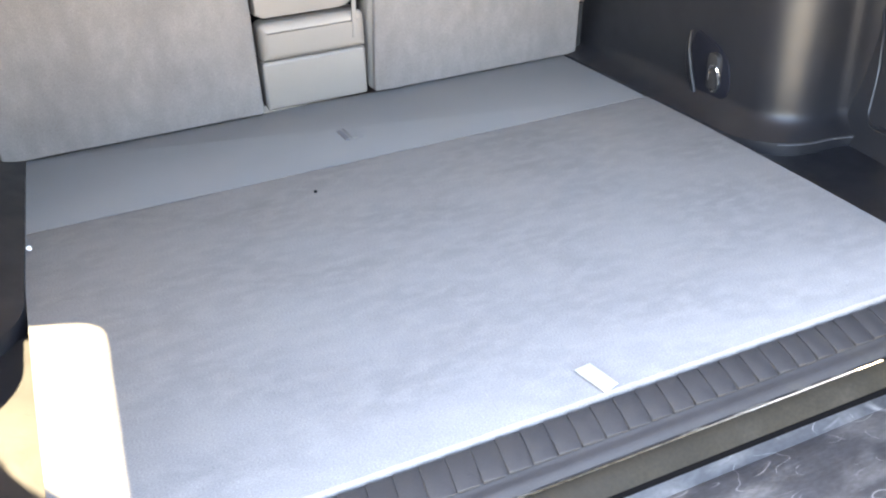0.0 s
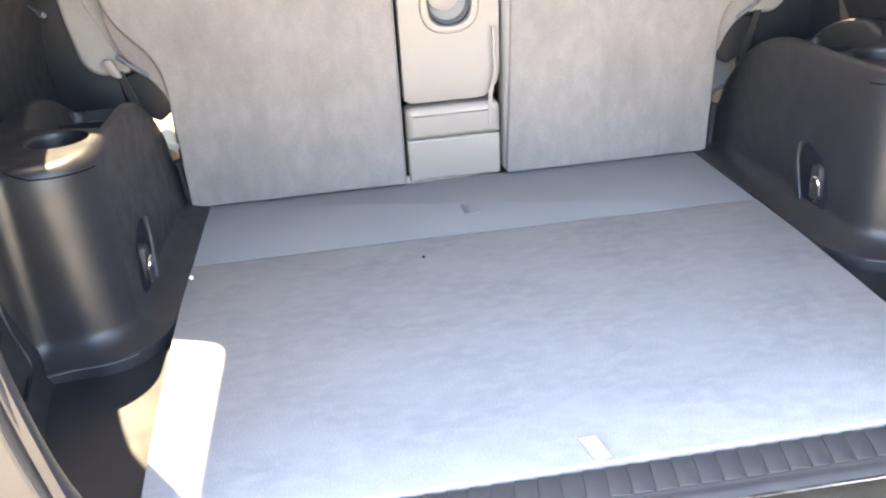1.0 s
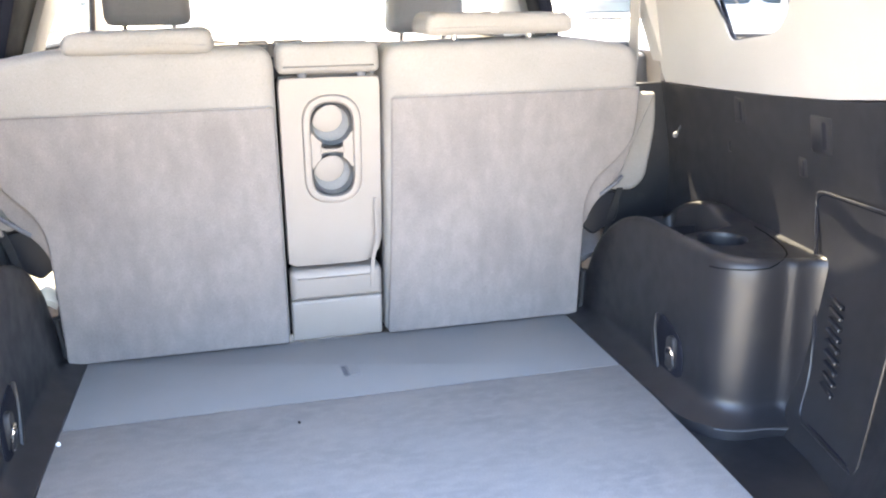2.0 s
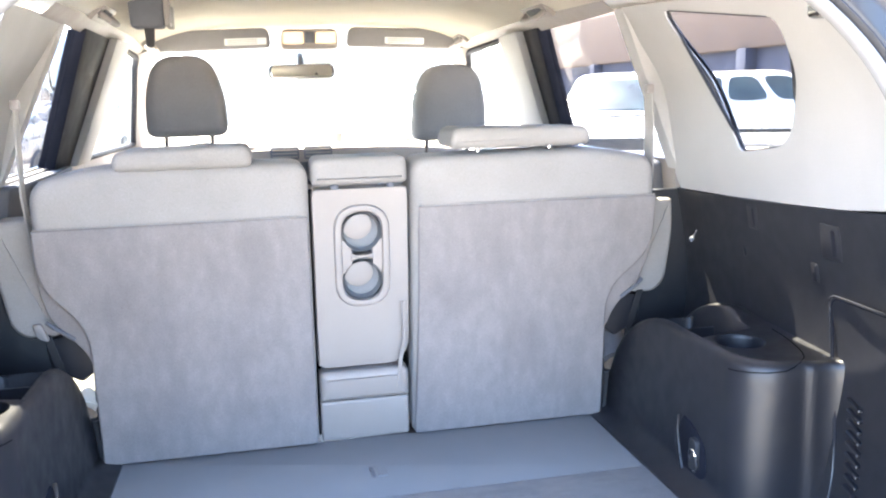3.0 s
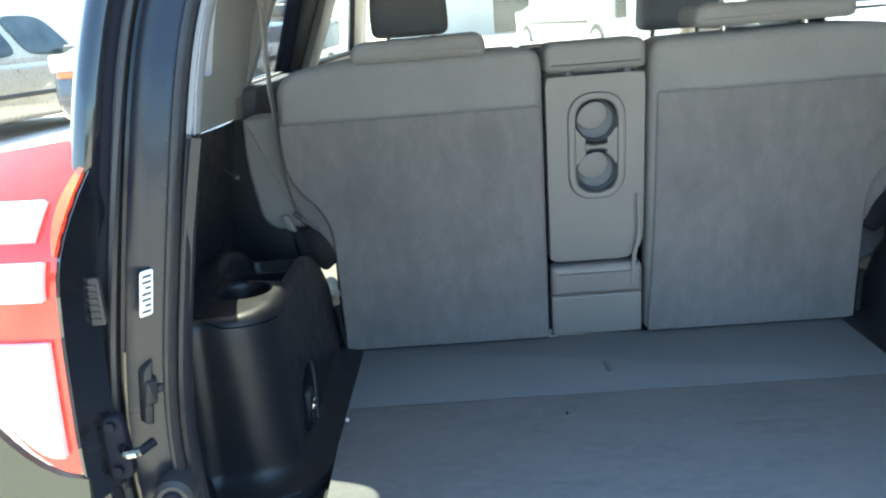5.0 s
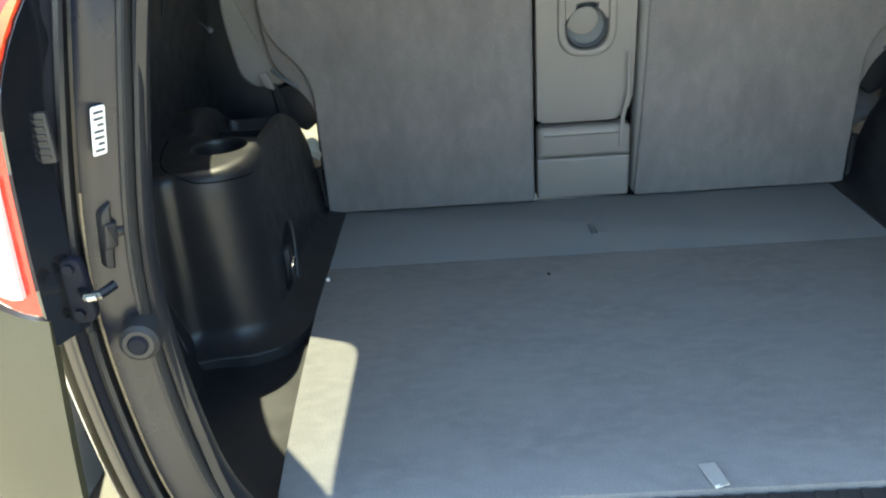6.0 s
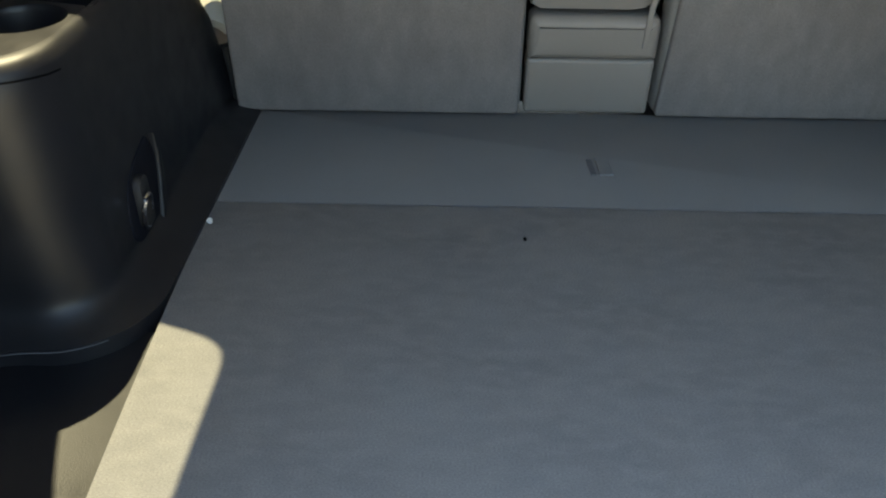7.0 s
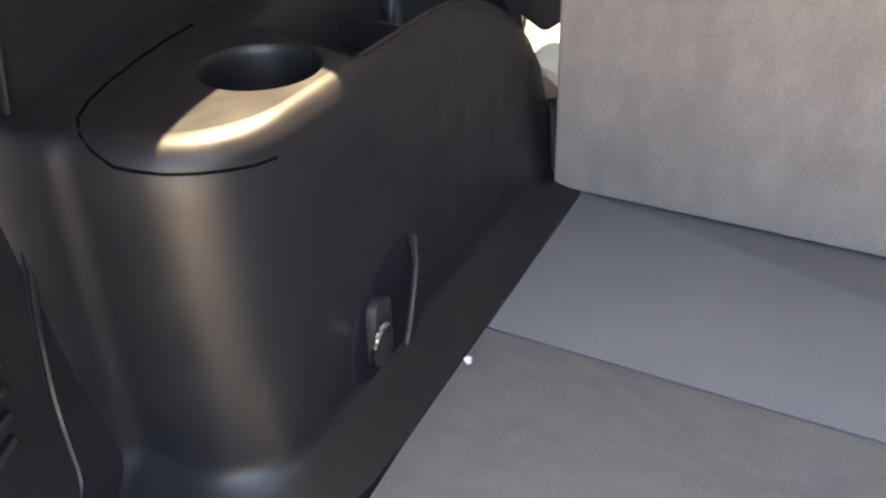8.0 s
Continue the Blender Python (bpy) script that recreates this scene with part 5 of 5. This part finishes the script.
part("worn_face", tube([on_step(-0.004, 0.3285, 0.0168), on_step(-0.012, 0.330, 0.0175)], 0.0026, 8), STEEL, ltch, "bare steel wear mark on the bar")
for z in (0.310, 0.350):
    part("bolt", cylinder(on_step(0.011, z, 0.004), on_step(0.011, z, 0.009), 0.0045, n=6), FRAME_BLACK, ltch)
bf = thing("rubber_buffer", "round black rubber door buffer", "buffer")
part("pad", cylinder((-0.528, -0.045, 0.268), (-0.524, -0.080, 0.268), 0.020, 0.017, n=20, bevel=0.004), RUBBER, bf)
part("core", cylinder((-0.5245, -0.076, 0.268), (-0.524, -0.083, 0.268), 0.009, n=16, bevel=0.002), FRAME_BLACK, bf)
cl = thing("wire_clip", "black plastic clip with a side peg in the door channel", "clip")
part("stem", slab(rounded([(0.000, 0.332, 0.002), (0.009, 0.336, 0.003), (0.011, 0.385, 0.004), (0.002, 0.392, 0.003)], 3), on_flange, -0.010, 0.004, 0.002, 2), RUBBER, cl)
part("shoulder", slab(rounded([(-0.003, 0.352, 0.003), (0.010, 0.352, 0.003), (0.010, 0.376, 0.003), (-0.002, 0.374, 0.003)], 3), on_flange, -0.004, 0.007, 0.003, 2), RUBBER, cl)
part("peg", cylinder(on_flange(-0.002, 0.364, 0.003), on_flange(-0.019, 0.366, 0.005), 0.0042, n=10, bevel=0.001), RUBBER, cl)
lf = thing("body_plug", "tiny pale blanking plug in the black body seam", "plug")
part("disc", cylinder((-0.4785, -0.012, 0.7519), (-0.4795, -0.0175, 0.7525), 0.0020, n=12, bevel=0.0006), BELT, lf)
for p0, p1, r in (((-0.4500, -0.002, 0.7930), (-0.4600, -0.006, 0.7785), 0.0030), ((-0.4895, -0.0165, 0.7110), (-0.4930, -0.0185, 0.6990), 0.0022)):
    sm = thing("sealer_smear", "pale smear of seam sealer along the black body seam", "sealer", "sealer smears")
    part("smear", cylinder(p0, p1, r, r * 0.3, n=10, bevel=0.0006), BELT, sm)
er = thing("embossed_ring", "pressed ring and ridge in the black flange tinted for the sky", "panel pressing")
at = Vector((-0.4125, 0.0275, 0.8065))
side_way, up_way = Vector((0.94, 0.34, 0.0)), Vector((0.0, 0.0, 1.0))
part("ring", tube([at + side_way * 0.0068 * math.cos(k * math.pi / 12) + up_way * 0.0068 * math.sin(k * math.pi / 12) for k in range(24)], 0.0010, 6, True), FLANGE, er)
part("ridge", tube([Vector((-0.4185, 0.0245, 0.7925)).lerp(Vector((-0.3830, 0.0365, 0.8255)), k / 10) for k in range(11)], 0.0009, 6), FLANGE, er)
cs = thing("ceiling_slot", "narrow grey slotted cover in the headliner edge", "cover")
part("cover", slab(rounded([(0.0, -0.014, 0.006), (1.0, -0.014, 0.006), (1.0, 0.014, 0.006), (0.0, 0.014, 0.006)], 4), lambda a, b, d: ceiling_point(0.80 + 0.14 * a, 0.70 + 0.02 * a + b) + Vector((0, 0, -d)), -0.003, 0.003, 0.002, 2), DARK_TAB, cs)

# ---- the car park ----
def ground_z(y):
    """The lot rises gently ahead of the car."""
    return GROUND + 0.017 * min(max(y - 2.0, 0.0), 48.0)


rows_y = [-400, -60, 0, 2, 6, 12, 20, 30, 40, 50, 120, 400]
bm = rings([[Vector((-400 + 80 * k, y, ground_z(y))) for k in range(11)] for y in rows_y], close=False)
tagged(link_mesh("ground", bm, ASPHALT), "sunlit grey asphalt of the car park", "ground", kind="structure")
for k in range(12):
    ln = box(-0.05, 0.05, -2.6, 2.6, 0.0, 0.004)
    tagged(link_mesh("bay_line", turned(ln, pose(-14.2 + 2.8 * k, 10.5, ground_z(10.5) + 0.004, math.degrees(math.atan(0.017)))), LINE), "white painted parking bay line", "road marking", "bay lines", "structure")


def car(name, label, paint, m, length=4.6, width=1.8, height=1.5, belt=0.95, hood=1.15, boot=0.9, bed=False, van=False, crew=False, group="parked cars"):
    """A parked car; its nose points along +y of the pose m, and it stands on z = 0."""
    t = thing(name, label, "car", group)
    L, w = length, width
    g0 = 0.22 if not bed else 0.38
    prof = [(-L / 2, g0 + 0.15, 0.08), (-L / 2 + 0.1, g0, 0.05), (L / 2 - 0.15, g0, 0.05), (L / 2, g0 + 0.2, 0.1), (L / 2 - 0.05, belt - 0.22, 0.15), (L / 2 - hood, belt, 0.2), (-L / 2 + 0.1, belt + 0.02, 0.12), (-L / 2, belt - 0.1, 0.1)]
    part("body", slab(rounded(prof, 5), lambda a, b, d: Vector((d, a, b)), -w / 2, w / 2, 0.10, 4), paint, t)
    y0, y1 = -L / 2 + (boot if not van else 0.12), L / 2 - hood + 0.05
    if bed:
        y0 = -1.35 if crew else -0.25
    r0, r1 = y0 + (0.45 if not (van or bed) else 0.12), y1 - 0.75

    def house(u, v):
        """u runs round the glasshouse, v from belt to roof."""
        q = [(-w / 2 + 0.06, y0), (w / 2 - 0.06, y0), (w / 2 - 0.06, y1), (-w / 2 + 0.06, y1)]
        rr = [(-w / 2 + 0.26, r0), (w / 2 - 0.26, r0), (w / 2 - 0.26, r1), (-w / 2 + 0.26, r1)]
        i = int(u) % 4
        f = u - int(u)
        a = Vector(q[i]).lerp(Vector(q[(i + 1) % 4]), f)
        b = Vector(rr[i]).lerp(Vector(rr[(i + 1) % 4]), f)
        p = a.lerp(b, v)
        crown = (1 - (2 * f - 1) ** 2) * (1 - 0.5 * v)
        belly = 0.035 * math.sin(math.pi * min(1.0, v))
        dx, dy = ((0, -0.10), (0.035, 0), (0, 0.20), (-0.035, 0))[i]
        out = Vector((dx, dy, 0)) * crown + Vector(((0, 0), (1, 0), (0, 1), (-1, 0))[i] + (0,)) * belly
        return Vector((p.x, p.y, belt - 0.02 + (height - belt + 0.02) * v)) + out
    n = 12
    loops = [[house(i + k / n, v) for i in range(4) for k in range(n)] for v in (0, 0.25, 0.5, 0.75, 0.92)]
    cen = Vector((0, (r0 + r1) / 2, height))
    for q, dz in ((0.93, 0.0), (0.6, 0.03), (0.2, 0.04)):
        loops.append([cen + (p - cen) * q + Vector((0, 0, dz - (cen + (p - cen) * q).z + height)) for p in [house(i + k / n, 1) for i in range(4) for k in range(n)]])
    part("cabin", rings(loops, cap1=True), paint, t)

    def pane(nm, u0, u1, v0=0.12, v1=0.86):
        c = house((u0 + u1) / 2, 0.5)
        o = Vector((c.x, c.y - (y0 + y1) / 2, 0.3)).normalized() * 0.02

        def curved(a, b):
            a, b = 2 * a - 1, 2 * b - 1
            a, b = a * math.sqrt(1 - 0.22 * b ** 4), b * math.sqrt(1 - 0.30 * a ** 4)
            return house((u0 + u1) / 2 + (u1 - u0) / 2 * a, (v0 + v1) / 2 + (v1 - v0) / 2 * b) + o
        return part(nm, grid(curved, 14, 10, 0.012), CAR_GLASS, t, "dark reflecting car window")
    pane("rear_window", 0.10, 0.90)
    pane("windscreen", 2.08, 2.92)
    for a in (1.06, 1.38, 1.70) if not bed else (1.08, 1.52):
        pane("side_window", a, a + (0.27 if not bed else 0.38))
        pane("side_window", 5 - a - (0.27 if not bed else 0.38), 5 - a)
    wr = 0.33 if not bed else 0.40
    for sx in (-1, 1):
        for wy in (-L / 2 + 0.85, L / 2 - 0.85):
            wh = part("wheel", cylinder((sx * (w / 2 - 0.2), wy, wr), (sx * (w / 2 + 0.02), wy, wr), wr, n=28, bevel=0.05), TYRE, t, "black tyre")
            part("rim", cylinder((sx * (w / 2 + 0.0), wy, wr), (sx * (w / 2 + 0.035), wy, wr), wr * 0.62, n=20, bevel=0.015), ALLOY, wh, "alloy wheel rim")
        part("side_mirror", slab(rounded([(-0.11, -0.08, 0.04), (0.11, -0.08, 0.04), (0.11, 0.08, 0.04), (-0.11, 0.08, 0.04)], 3), lambda a, b, d: Vector((sx * (w / 2 + 0.09) + a, y1 - 0.55 + d, belt + 0.10 + b)), 0.0, 0.10, 0.03, 3), paint, t)
        part("tail_light", box(sx * w / 2 - 0.10 - sx * 0.1, sx * w / 2 + 0.10 - sx * 0.1, -L / 2 - 0.015, -L / 2 + 0.12, belt - 0.30 - 0.12 * bed, belt - 0.05, 0.02), CAR_GLASS if bed else RED_LENS, t, "smoked tail light" if bed else "red tail light")
        part("head_light", box(sx * w / 2 - 0.16 - sx * 0.18, sx * w / 2 + 0.16 - sx * 0.18, L / 2 - 0.16, L / 2 + 0.02, belt - 0.38, belt - 0.20, 0.03), ALLOY, t, "clear head light")
        if bed:
            part("corner_light", box(sx * (w / 2 - 0.20) - 0.12, sx * (w / 2 - 0.20) + 0.12, L / 2 - 0.12, L / 2 + 0.008, belt - 0.45, belt - 0.37, 0.02), AMBER_LENS, t, "amber corner light")
        for hy in (0.1, -0.85) if not bed else (0.35,):
            part("door_handle", box(sx * (w / 2 + 0.012) - 0.015, sx * (w / 2 + 0.012) + 0.015, hy - 0.1, hy + 0.1, belt - 0.13, belt - 0.10, 0.01), paint, t)
        part("side_moulding", box(sx * (w / 2 + 0.004) - 0.01, sx * (w / 2 + 0.004) + 0.01, -L / 2 + 1.25, L / 2 - 1.25, belt - 0.48, belt - 0.42, 0.006), TYRE, t, "dark side moulding")
    part("grille", box(-0.4, 0.4, L / 2 - 0.10, L / 2 + 0.01, belt - 0.42, belt - 0.27, 0.02), TYRE, t, "dark front grille")
    part("plate", box(-0.26, 0.26, -L / 2 - 0.012, -L / 2 + 0.03, belt - 0.36, belt - 0.22, 0.01), LABEL_PAPER, t, "blank pale plate")
    if bed:
        part("brake_light", box(-0.22, 0.22, r0 - 0.03, r0 + 0.06, height - 0.03, height + 0.04, 0.01), RED_LENS, t, "red high brake light")
        part("load_bed", box(-w / 2 + 0.08, w / 2 - 0.08, -L / 2 + 0.1, y0 - 0.1, belt + 0.015, belt + 0.03), TYRE, t, "dark open load bed")
        part("tailgate", box(-w / 2 + 0.1, w / 2 - 0.1, -L / 2 - 0.01, -L / 2 + 0.06, belt - 0.45, belt + 0.03, 0.02), paint, t)
    t.matrix_basis = m
    return t


car("pickup_truck", "white pickup truck parked beyond the windscreen", WHITE_PAINT, pose(2.77, 17.03, ground_z(17.03), 0, 0, 13.4), 5.7, 2.0, 1.93, 1.24, 1.35, 0, bed=True)
car("hatchback_car", "white hatchback parked nose towards the lane", WHITE_PAINT, pose(4.97, 10.75, ground_z(10.75), 0, 0, 153), 4.3, 1.78, 1.47, 0.95, 1.15, 0.35)
car("sedan_car", "silver sedan parked beside the building", SILVER_PAINT, pose(8.3, 12.8, ground_z(12.8), 0, 0, -122), 4.6, 1.8, 1.47, 0.95)
car("minivan", "champagne minivan parked in a bay", GOLD_PAINT, pose(-7.3, 11.4, ground_z(11.4), 0, 0, -14.5), 5.0, 1.95, 1.76, 1.02, 1.0, 0.2, van=True)
car("dark_truck", "dark pickup truck parked beside the lane", DARK_PAINT, pose(-3.4, 11.2, ground_z(11.2), 0, 0, 176), 5.8, 2.0, 2.16, 1.30, 1.35, 0, bed=True, crew=True)

bld = thing("building", "brown stucco building with a dark blue lower wall", "building")
part("wall", box(11.0, 18.0, -6, 34, GROUND + 2.3, GROUND + 6.0, 0.03), STUCCO, bld, "brown stucco upper wall")
part("lower_wall", box(11.2, 17.8, -6, 34, GROUND - 0.02, GROUND + 2.3), NAVY_WALL, bld, "dark blue painted lower wall")
for k in range(9):
    part("column", box(10.9, 11.25, -5.6 + 4.6 * k, -5.2 + 4.6 * k, GROUND, GROUND + 2.3, 0.02), NAVY_WALL, bld, "dark blue painted column")
# Unseen wall added behind the car so the black paint reflects something dark.
rear = thing("rear_dark_block", "unseen dark blue wall added behind the car to darken reflections", "building")
part("wall", box(-30, 30, -46, -36, GROUND - 0.02, GROUND + 3.4, 0.05), NAVY_WALL, rear)
part("coping", box(-30.2, 30.2, -46.2, -35.85, GROUND + 3.4, GROUND + 3.6, 0.04), CONCRETE, rear, "pale coping of the added wall")
far = thing("shop_building", "pale low shop building across the car park", "building")
part("wall", box(-3, 9, 34, 44, GROUND - 0.02, GROUND + 4.2, 0.05), CONCRETE, far)
part("roof", box(-3.4, 9.4, 33.4, 44.4, GROUND + 4.2, GROUND + 4.6, 0.05), CONCRETE, far, "flat roof edge")
w = part("window", box(1.3, 2.7, 33.93, 34.05, GROUND + 0.3, GROUND + 3.0), CAR_GLASS, far, "dark shop doorway glass")
part("frame", box(1.2, 2.8, 33.90, 33.97, GROUND + 3.0, GROUND + 3.12), CONCRETE, w)
sl = thing("street_lamp", "grey car park lamp post with a box head", "street lamp")
part("pole", cylinder((-16.0, 38, ground_z(38) - 0.02), (-16.0, 38, GROUND + 6.8), 0.09, 0.06, n=12), STEEL, sl)
part("arm", tube([(-16.0, 38, GROUND + 6.8), (-15.3, 38, GROUND + 6.95)], 0.05, 8), STEEL, sl)
part("lamp_head", box(-15.7, -14.9, 37.8, 38.2, GROUND + 6.85, GROUND + 7.05, 0.04), DARK_TAB, sl)
